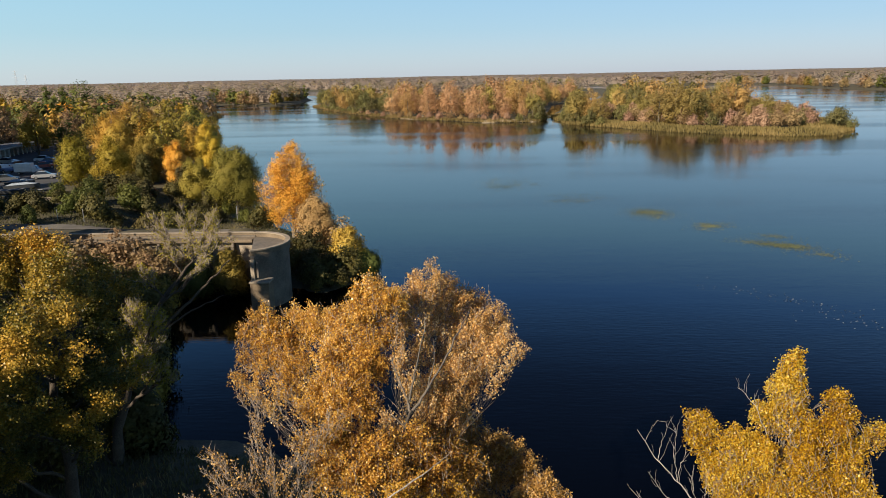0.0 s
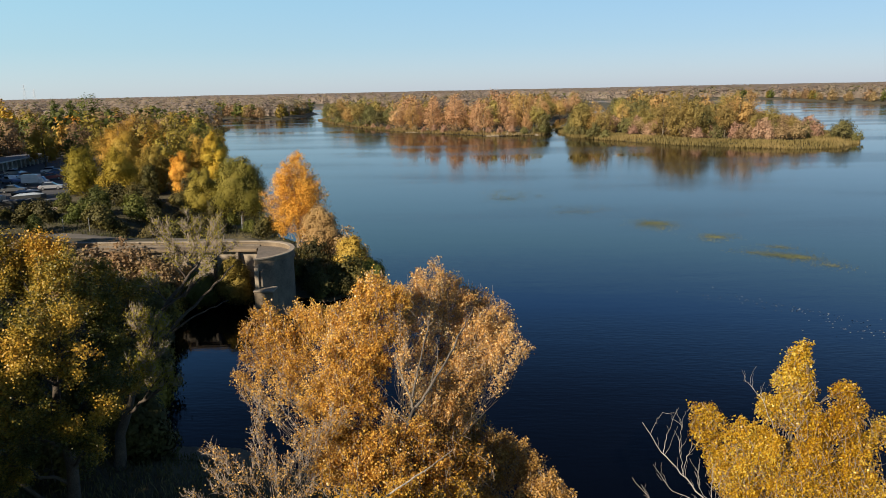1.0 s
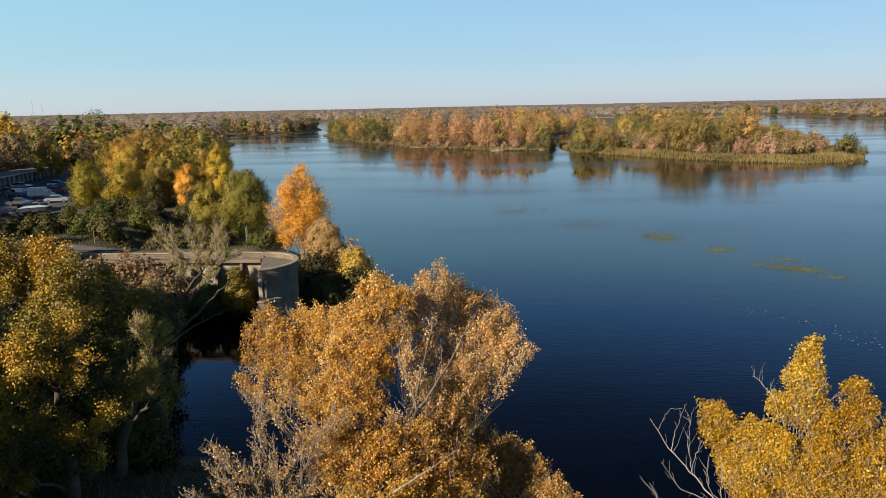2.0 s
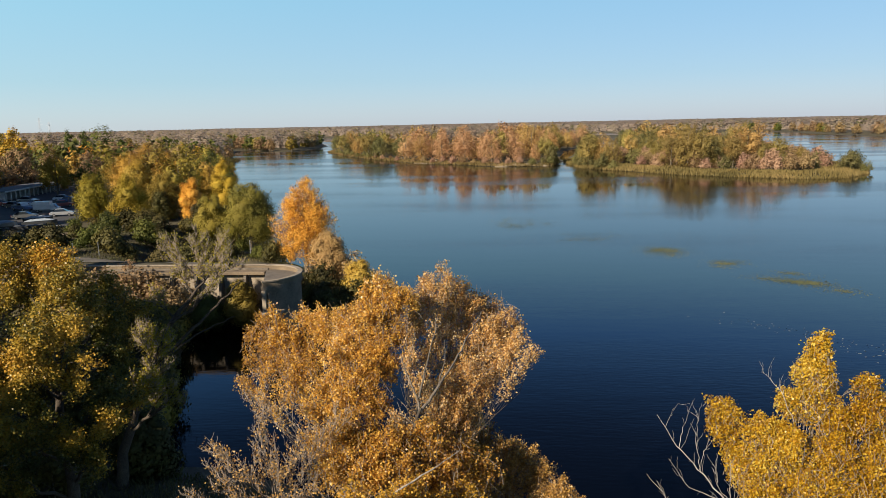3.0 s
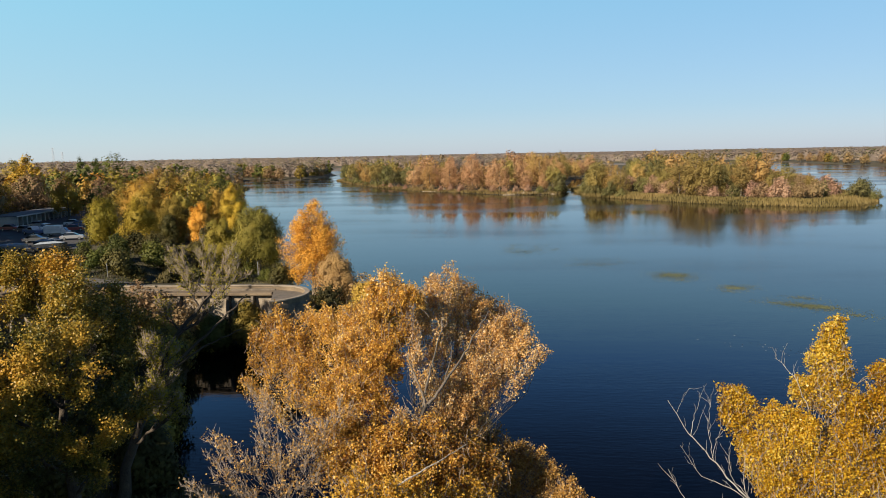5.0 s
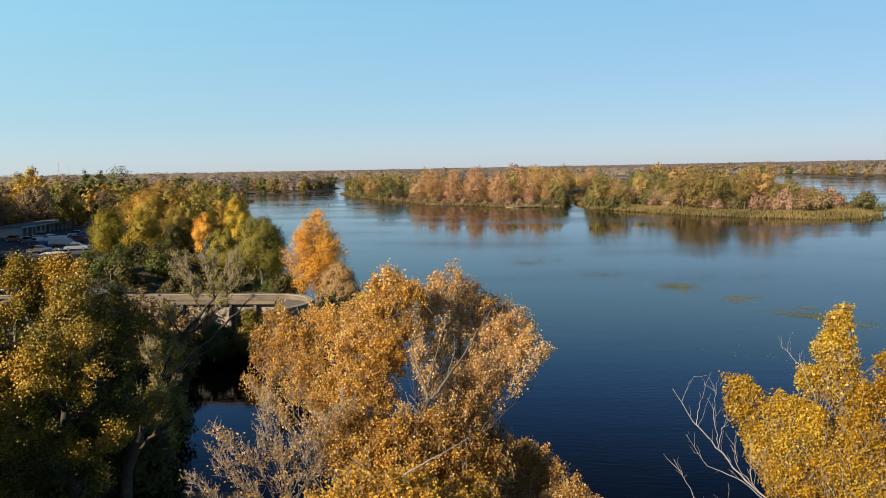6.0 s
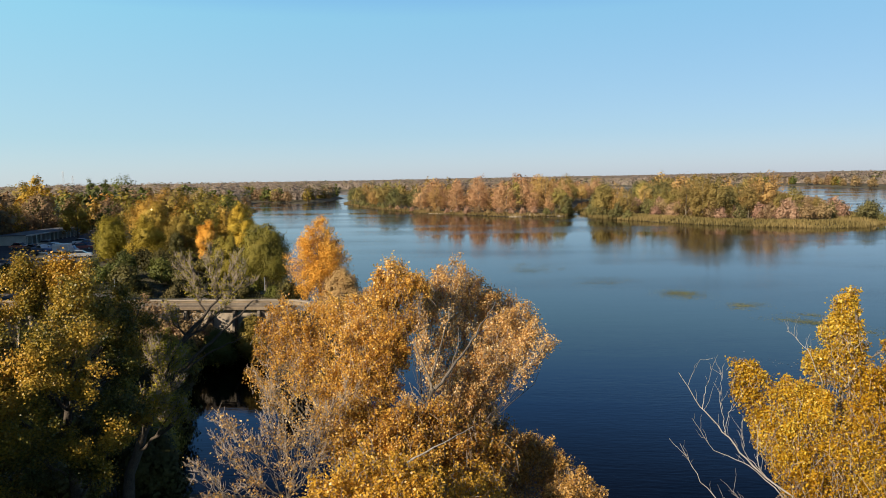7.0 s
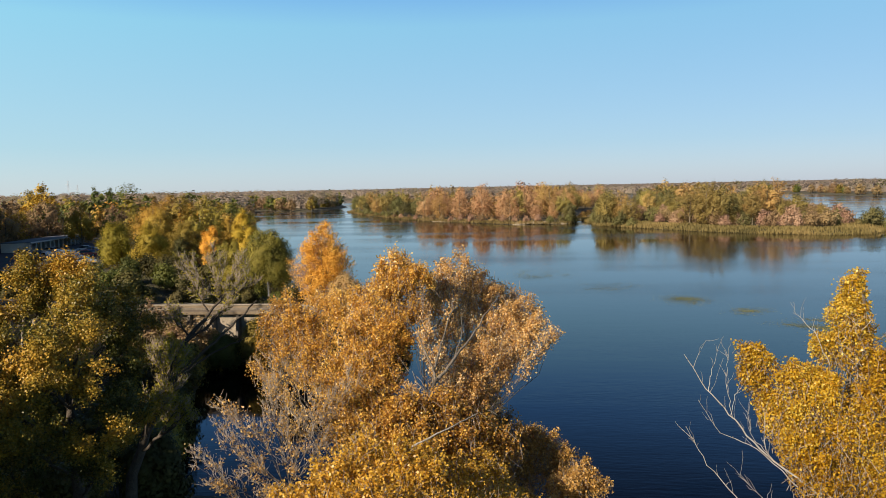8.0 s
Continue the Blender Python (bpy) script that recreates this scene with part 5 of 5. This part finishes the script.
g4 = np.random.default_rng(44)
blades("reed_bed", 26000, band(ISLAND_B, -1.5, 17, (40, 165, 250, 400), g4), 1.9, 0.15, REED, "belt of drying olive reeds along the island", "reeds", g4, 0.12)
blades("reed_bed", 9000, band(ISLAND_A, -1.0, 5.0, (-140, 45, 345, 600), g4), 1.6, 0.18, REED, "thin belt of reeds at the island's edge", "reeds", g4, 0.12)
blades("reed_bed", 6000, band(WEST_BANK, -1.0, 3.0, (-190, -40, 125, 480), g4), 1.6, 0.1, REED, "sparse reeds along the west bank", "reeds", g4, 0.15)
blades("bank_grass", 22000, band(WEST_BANK, 2.2, 16, (-36, 14, 18, 76), g4), 0.55, 0.035, GRASS, "tall dry grass on the near bank", "grass", g4, 0.3)
blades("bank_grass", 22000, band(WEST_BANK, 0.3, 60, (-92, -12, 85.5, 112), g4), 0.4, 0.05, GRASS, "rough grass on the quay level", "grass", g4, 0.3)


def weed_patch(cx, cy, lx, ly, turn, count, seed, label):
    g = np.random.default_rng(seed)
    knots = g.normal(0, 0.6, (9, 2))
    k = g.integers(0, 9, count)
    p = (knots[k] + g.normal(0, 0.5, (count, 2)) * g.uniform(0.2, 1.4, (count, 1))) * [lx, ly]
    c, s = math.cos(radians(turn)), math.sin(radians(turn))
    p = p @ np.array([[c, s], [-s, c]]) + [cx, cy]
    at = np.column_stack([p, g.uniform(0.012, 0.03, count)])
    ang = g.uniform(0, 2 * np.pi, count)
    L = g.uniform(0.05, 0.15, (count, 1))
    u = np.column_stack([np.cos(ang), np.sin(ang), g.normal(0, 0.03, count)]) * L
    w = np.column_stack([-np.sin(ang), np.cos(ang), np.zeros(count)]) * L * 0.6
    v = np.stack([at - u, at + w, at + u, at - w], 1).reshape(-1, 3)
    v[:, 2] = np.maximum(v[:, 2], 0.006)
    ob = link_part("floating_weed", array_mesh("floating_weed", v, np.arange(4 * count).reshape(count, 4)), WEED)
    return tagged(ob, label, "water weed", "weed on the river", "stuff")


weed_patch(31, 119, 3.4, 4.0, -10, 2000, 1, "patch of yellow-green weed floating on the river")
weed_patch(37.3, 109, 2.4, 2.2, -15, 800, 2, "small faint patch of floating weed")
weed_patch(44, 95.6, 3.8, 2.4, -28, 2300, 3, "long yellow-green patch of floating weed")
weed_patch(9.5, 150, 4.5, 8.0, 0, 1500, 4, "thin scatter of weed just above the water")
weed_patch(20, 135, 6.0, 4.0, 0, 700, 5, "sparse scatter of floating weed")
FLECK = paint("fallen_leaf_flecks", (0.17, 0.18, 0.185), 0.6)


def flecks(cx, cy, lx, ly, turn, count, seed):
    g = np.random.default_rng(seed)
    p = g.normal(0, 1, (count, 2)) * [lx, ly]
    c, s = math.cos(radians(turn)), math.sin(radians(turn))
    p = p @ np.array([[c, s], [-s, c]]) + [cx, cy]
    at = np.column_stack([p, np.full(count, 0.012)])
    v, f = leaf_quads(at, 0.22, 0.12, g)
    v[:, 2] = np.clip(v[:, 2], 0.005, 0.03)
    ob = link_part("floating_leaves", array_mesh("floating_leaves", v, f), FLECK)
    return tagged(ob, "pale fallen leaves and froth drifting on the water", "leaves", "", "stuff")


flecks(34.0, 71.5, 3.2, 1.0, -40, 60, 1)
flecks(37.2, 66.0, 2.6, 1.6, -35, 60, 2)
flecks(29.0, 76.0, 3.0, 1.0, -25, 24, 3)

# ---- far woods ----
def forest(name, spots, heights, widths, count, size, material, label, g):
    n = len(spots)
    z = np.maximum(ground_height(spots[:, 0], spots[:, 1]), 0)
    d = in_ball(n * count, g, 0.6).reshape(n, count, 3)
    d[:, :, 2] = np.where(d[:, :, 2] < -0.55, -d[:, :, 2], d[:, :, 2])
    at = np.stack([spots[:, :1] + d[:, :, 0] * widths[:, None] * 0.5, spots[:, 1:] + d[:, :, 1] * widths[:, None] * 0.5,
                   z[:, None] + heights[:, None] * (0.55 + 0.47 * d[:, :, 2])], -1).reshape(-1, 3)
    v, f = leaf_quads(at, size, size * 0.8, g, 0, 0.25, d.reshape(-1, 3) + [0, 0, 0.9], 8.0)
    ob = link_part(name, array_mesh(name, v, f), material)
    return tagged(ob, label, "woods", "", "stuff")


g5 = np.random.default_rng(55)
n = 7500
ang = g5.uniform(radians(-41), radians(38), n)
dist = 430 * (4300 / 430) ** g5.uniform(0, 1, n)
far_xy = np.column_stack([np.sin(ang) * dist, np.cos(ang) * dist])
dA, dB = inland(far_xy[:, 0], far_xy[:, 1], ISLAND_A), inland(far_xy[:, 0], far_xy[:, 1], ISLAND_B)
dW, dE = inland(far_xy[:, 0], far_xy[:, 1], WEST_BANK), inland(far_xy[:, 0], far_xy[:, 1], EAST_BANK)
keep = (dA > 44) | (dB > 62) | ((dW > 6) & (far_xy[:, 1] > 415)) | (dE > 14)
far_xy, dist = far_xy[keep], dist[keep]
kind = g5.choice(5, len(far_xy), p=[0.4, 0.32, 0.23, 0.03, 0.02])
# the first three palettes carry painted haze
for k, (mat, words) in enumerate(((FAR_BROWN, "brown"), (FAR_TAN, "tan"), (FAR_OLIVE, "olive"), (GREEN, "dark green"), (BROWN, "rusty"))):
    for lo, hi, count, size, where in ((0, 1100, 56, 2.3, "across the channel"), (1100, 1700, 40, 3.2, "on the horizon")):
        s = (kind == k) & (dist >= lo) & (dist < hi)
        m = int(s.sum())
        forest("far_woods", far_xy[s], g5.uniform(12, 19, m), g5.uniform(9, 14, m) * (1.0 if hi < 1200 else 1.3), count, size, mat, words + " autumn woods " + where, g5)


def canopy(r0, r1, rings, a0, a1, steps, ok, material, label, low=11.0):
    """The closed roof of distant woods: rounded crowns side by side, down to the ground at the edges."""
    A, R = np.meshgrid(np.radians(np.linspace(a0, a1, steps)), r0 * (r1 / r0) ** np.linspace(0, 1, rings))
    X, Y = np.sin(A) * R, np.cos(A) * R
    crown = np.abs(np.sin(X / 7.3 + 1.7 * np.sin(Y / 23))) * np.abs(np.sin(Y / 8.1 + 1.4 * np.sin(X / 19 + 1)))
    roll = wobble(X, Y, 61.0) * 1.8 + wobble(X + 300, Y, 210.0) * 1.6
    Z = np.where(ok(X, Y), low + 4.5 * crown + roll, -1.0)
    i = np.arange(X.size).reshape(X.shape)
    f = np.stack([i[:-1, :-1], i[:-1, 1:], i[1:, 1:], i[1:, :-1]], -1).reshape(-1, 4)
    f = f[(Z.ravel()[f] > 0).any(axis=1)]
    ob = link_part("far_woods", array_mesh("far_woods", np.stack([X, Y, Z], -1).reshape(-1, 3), f), material, None, "", True)
    return tagged(ob, label, "woods", "", "stuff")


# canopy in the same haze-greyed brown
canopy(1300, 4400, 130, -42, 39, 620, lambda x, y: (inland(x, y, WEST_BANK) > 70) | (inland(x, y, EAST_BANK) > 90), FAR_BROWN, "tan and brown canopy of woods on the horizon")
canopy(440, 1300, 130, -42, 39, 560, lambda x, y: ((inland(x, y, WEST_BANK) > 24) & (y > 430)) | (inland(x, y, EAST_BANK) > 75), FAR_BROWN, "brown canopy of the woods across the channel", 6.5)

# ---- the yard: shed, vehicles, boats ----
YARD = 6.26
M_RED = paint("faded_red_paint", (0.3, 0.05, 0.04))
M_BLUE = paint("blue_car_paint", (0.06, 0.13, 0.28))
M_SILVER = paint("silver_car_paint", (0.42, 0.43, 0.44), 0.3, 0.4)
M_GREY = paint("dark_grey_car_paint", (0.07, 0.075, 0.08))
M_TARP = surface("grey_blue_tarpaulin", (0.16, 0.19, 0.22), (0.3, 0.34, 0.38), 1.2, 0.7, 0.3, 8)
M_PLASTER = surface("stained_white_plaster", (0.42, 0.42, 0.4), (0.62, 0.61, 0.58), 0.7, 0.9, 0.2, 10)
M_DOOR = surface("dull_green_steel_door", (0.1, 0.13, 0.12), (0.17, 0.2, 0.18), 1.0, 0.6, 0.1, 10)

shed = thing("open_shed", (-113.4, 157.0, YARD), "long low shed with white posts and a flat grey roof", "shed", "", 8)
boxed("roof", (-6.6, 0.7, -0.5, 28.3, 2.25, 2.45), M_ROOF, shed, "flat grey felt roof", 0.03)
boxed("fascia", (0.704, 0.78, -0.5, 28.3, 2.12, 2.47), M_PLASTER, shed, "white fascia board")
boxed("back_wall", (-6.4, -6.1, -0.3, 28.1, 0, 2.246), M_PLASTER, shed)
boxed("end_wall", (-6.096, 0.4, -0.3, -0.05, 0, 2.246), M_PLASTER, shed)
boxed("end_wall", (-6.096, 0.4, 27.85, 28.1, 0, 2.246), M_PLASTER, shed)
for i in range(13):
    y = 0.5 + i * 2.2
    boxed("post", (0.16, 0.4, y, y + 0.24, 0, 2.246), M_PLASTER, shed, "white post", 0.02)
for i in range(6):
    y = 2.7 + i * 4.4
    boxed("partition", (-6.096, -1.0, y + 2.2, y + 2.35, 0, 2.246), M_PLASTER, shed)
    if i % 2:
        boxed("garage_door", (-1.1, -1.02, y - 2.0, y + 2.15, 0, 2.1), M_DOOR, shed, "dull green garage door")


def wheel(parent, x, y, r, w):
    bm = bmesh.new()
    cyl(bm, (x, y - w / 2, r), (x, y + w / 2, r), r, r, 14)
    bmesh.ops.bevel(bm, geom=[e for e in bm.edges if len(e.link_faces) == 2 and e.calc_face_angle(0) > 1.2], offset=0.03, segments=1, affect="EDGES")
    hub = part("wheel", bm, M_TYRE, parent, "black rubber tyre")
    bm = bmesh.new()
    cyl(bm, (x, y - w / 2 - 0.012, r), (x, y + w / 2 + 0.012, r), r * 0.6, r * 0.6, 12)
    part("rim", bm, M_RIM, hub, "metal rim")


def side_shape(name, outline, half, material, parent, label="", narrow=1.0, bevel=0.05):
    """A body from its side outline (x, z), as wide as 2 * half, narrower towards the top."""
    top, low = max(z for _, z in outline), min(z for _, z in outline)
    bm = bmesh.new()
    rings = []
    for sgn in (-1, 1):
        rings.append([bm.verts.new((x, sgn * half * (1 + (narrow - 1) * (z - low) / (top - low)), z)) for x, z in outline])
    bm.faces.new(rings[0])
    bm.faces.new(rings[1][::-1])
    n = len(outline)
    for i in range(n):
        bm.faces.new((rings[0][i], rings[1][i], rings[1][(i + 1) % n], rings[0][(i + 1) % n]))
    if bevel:
        bmesh.ops.bevel(bm, geom=bm.edges[:], offset=bevel, segments=1, affect="EDGES", clamp_overlap=True)
    return part(name, bm, material, parent, label)


def car(x, y, turn, material, label):
    c = thing("parked_car", (x, y, YARD), label, "car", "cars in the yard", turn)
    body = side_shape("body", [(-2.1, 0.32), (-2.14, 0.62), (-2.02, 0.86), (-1.1, 0.93), (1.0, 0.95), (1.95, 0.82), (2.12, 0.6), (2.1, 0.3)], 0.84, material, c, "", 0.95, 0.06)
    side_shape("window_band", [(-1.62, 0.9), (-1.05, 1.36), (0.35, 1.38), (1.15, 0.92)], 0.76, M_GLASS, c, "dark glass all round", 0.84, 0.03)
    side_shape("roof", [(-1.1, 1.385), (-0.95, 1.44), (0.25, 1.455), (0.42, 1.39)], 0.64, material, c, "", 0.95, 0.02)
    for px in (-1.3, 1.32):
        for py in (-0.74, 0.74):
            wheel(c, px, py, 0.31, 0.2)
    for py in (-0.6, 0.6):
        boxed("headlight", (2.08, 2.14, py - 0.16, py + 0.16, 0.58, 0.74), M_LAMP, c, "clear headlight", 0.01)
        boxed("tail_light", (-2.17, -2.1, py - 0.14, py + 0.14, 0.6, 0.78), M_RED, c, "red tail light", 0.01)
    return c


def van(x, y, turn, label):
    c = thing("box_van", (x, y, YARD), label, "van", "", turn)
    c.scale = (0.8, 0.85, 0.8)
    boxed("cargo_box", (-2.9, 1.1, -1.05, 1.05, 0.75, 2.75), M_WHITE, c, "white cargo box", 0.05)
    side_shape("cab", [(1.12, 0.5), (1.12, 2.1), (1.9, 2.12), (2.35, 1.35), (3.0, 1.15), (3.1, 0.5)], 0.95, M_WHITE, c, "", 0.92, 0.06)
    side_shape("windscreen", [(1.96, 2.0), (2.0, 2.06), (2.46, 1.38), (2.36, 1.36)], 0.8, M_GLASS, c, "dark windscreen", 0.95, 0)
    boxed("chassis", (-2.8, 2.9, -0.5, 0.5, 0.45, 0.746), M_STEEL, c, "grey chassis")
    for px in (-1.9, 2.2):
        for py in (-0.85, 0.85):
            wheel(c, px, py, 0.38, 0.25)
    for py in (-0.65, 0.65):
        boxed("headlight", (3.06, 3.13, py - 0.16, py + 0.16, 0.7, 0.9), M_LAMP, c, "clear headlight", 0.01)
    return c


def pickup(x, y, turn, label):
    c = thing("pickup_truck", (x, y, YARD), label, "truck", "", turn)
    side_shape("body", [(-2.5, 0.45), (-2.5, 1.0), (0.2, 1.02), (1.4, 1.05), (2.4, 0.95), (2.5, 0.45)], 0.9, M_BLUE, c, "", 0.97, 0.05)
    side_shape("cab", [(-0.7, 1.06), (-0.55, 1.75), (0.75, 1.78), (1.35, 1.08)], 0.82, M_WHITE, c, "white cab", 0.88, 0.05)
    side_shape("window_band", [(-0.56, 1.16), (-0.48, 1.6), (0.7, 1.62), (1.12, 1.16)], 0.835, M_GLASS, c, "dark side glass", 0.91, 0.0)
    boxed("load_cover", (-2.4, -0.75, -0.8, 0.8, 1.03, 1.18), M_TARP, c, "grey load cover", 0.03)
    for px in (-1.55, 1.6):
        for py in (-0.8, 0.8):
            wheel(c, px, py, 0.37, 0.24)
    return c


def boat(x, y, turn, hull_mat, label, length=5.2, cover=None):
    c = thing("boat_on_trailer", (x, y, YARD), label, "boat", "boats in the yard", turn)
    bm = bmesh.new()
    rings = []
    for i in range(9):
        t = i / 8
        w = 0.95 * math.sqrt(max(0.0, 1 - max(0.0, (t - 0.45) / 0.55) ** 2.2)) + 0.02
        px = (t - 0.5) * length
        keel = 0.45 + 0.35 * max(0.0, t - 0.55) ** 1.5 * 2.4
        rim = 1.25 + 0.25 * t * t
        rings.append([bm.verts.new(p) for p in ((px, -w, rim), (px, -w * 0.75, keel + 0.25), (px, 0, keel), (px, w * 0.75, keel + 0.25), (px, w, rim), (px, w * 0.86, rim - 0.06), (px, 0, rim - 0.35), (px, -w * 0.86, rim - 0.06))])
    for a, b in zip(rings, rings[1:]):
        for k in range(8):
            bm.faces.new((a[k], a[(k + 1) % 8], b[(k + 1) % 8], b[k]))
    bm.faces.new(rings[0])
    bm.faces.new(rings[-1][::-1])
    part("hull", bm, hull_mat, c)
    if cover:
        side_shape("cover", [(-length * 0.46, 1.27), (-length * 0.3, 1.6), (length * 0.15, 1.72), (length * 0.42, 1.46)], 0.85, cover, c, "grey-blue tarpaulin cover", 0.3, 0.04)
    boxed("trailer", (-length * 0.45, length * 0.55, -0.06, 0.06, 0.3, 0.42), M_STEEL, c, "steel trailer beam")
    boxed("axle", (-0.5, -0.4, -0.9, 0.9, 0.28, 0.38), M_STEEL, c, "steel axle")
    for py in (-0.9, 0.9):
        wheel(c, -0.45, py, 0.29, 0.18)
    return c


van(-89.0, 135.6, 12, "white box van parked in the shaded yard")
pickup(-96.2, 138.4, -25, "blue and white pickup parked in the yard")
car(-99.1, 157.5, 10, M_WHITE, "white car parked in the shaded yard")
car(-94.9, 153.2, 14, M_BLUE, "blue car parked in the shaded yard")
car(-105.7, 154.2, 5, M_SILVER, "silver car parked by the shed")
car(-98.8, 147.4, 60, M_WHITE, "small white car seen end-on in the yard")
car(-81.4, 128.6, 20, M_SILVER, "silver car parked near the poplar")
car(-86.5, 125.0, 15, M_GREY, "dark grey car parked in the yard")
car(-101.5, 143.5, -20, M_GREY, "dark grey car beside the pickup")
car(-107.5, 147.2, 0, M_RED, "faded red car parked by the shed")
car(-91.2, 144.6, 35, M_RED, "faded red car behind the white van")
boat(-73.4, 107.0, 8, M_GREY, "dark grey boat on a trailer by the yard's edge", 5.6)
boat(-75.0, 112.2, 12, M_GREY, "dark grey boat under a tarpaulin cover", 5.4, M_TARP)
boat(-78.0, 116.4, 6, M_GREY, "small dark grey boat under a tarpaulin cover", 4.8, M_TARP)
boat(-80.5, 110.0, 20, M_SILVER, "silver-grey boat with a tarpaulin cover", 5.0, M_TARP)
kerb = thing("low_wall", (-65.2, 103.8, YARD - 0.05), "low pale concrete wall along the yard's edge", "wall", "", 17.5)
for i in range(7):
    boxed("block", (-7 + i * 2.0, -5.03 + i * 2.0, -0.15, 0.15, -0.3, 0.55), M_CONCRETE_PALE, kerb, "", 0.03)
for x, y in ((-54.5, 87.6), (-51.2, 88.0), (-30.8, 88.6)):
    p = thing("path_post", (x, y, 6.2), "thin grey post beside the gravel path", "post", "posts by the path")
    bm = bmesh.new()
    cyl(bm, (0, 0, -0.2), (0, 0, 1.5), 0.05, 0.045, 8)
    part("shaft", bm, M_STEEL, p)
    bm = bmesh.new()
    cyl(bm, (0, 0, 1.504), (0, 0, 1.6), 0.07, 0.03, 8)
    part("cap", bm, M_STEEL, p)


def pylon(x, y, h, label):
    c = thing("power_pylon", (x, y, 2.0), label, "pylon", "pylons on the horizon")
    levels = [(0, 4.2), (h * 0.35, 2.4), (h * 0.68, 1.2), (h, 0.5)]
    for sx in (-1, 1):
        for sy in (-1, 1):
            bm = bmesh.new()
            for (z0, w0), (z1, w1) in zip(levels, levels[1:]):
                cyl(bm, (sx * w0, sy * w0, z0), (sx * w1, sy * w1, z1), 0.16, 0.14, 6)
            part("leg", bm, M_PYLON, c)
    for (z0, w0), (z1, w1) in zip(levels, levels[1:]):
        for sy in (-1, 1):
            bm = bmesh.new()
            cyl(bm, (-w0, sy * w0, z0), (w1, sy * w1, z1), 0.1, 0.1, 5)
            cyl(bm, (w0, sy * w0, z0), (-w1, sy * w1, z1), 0.1, 0.1, 5)
            part("brace", bm, M_PYLON, c)
    for z, w in ((h * 0.7, 8.0), (h * 0.83, 6.5), (h * 0.95, 5.0)):
        bm = bmesh.new()
        cyl(bm, (-w, 0, z), (w, 0, z), 0.15, 0.15, 6)
        part("cross_arm", bm, M_PYLON, c)


pylon(-981, 1500, 50, "tall steel lattice pylon on the horizon")
pylon(-972, 1520, 40, "steel lattice pylon further off on the horizon")
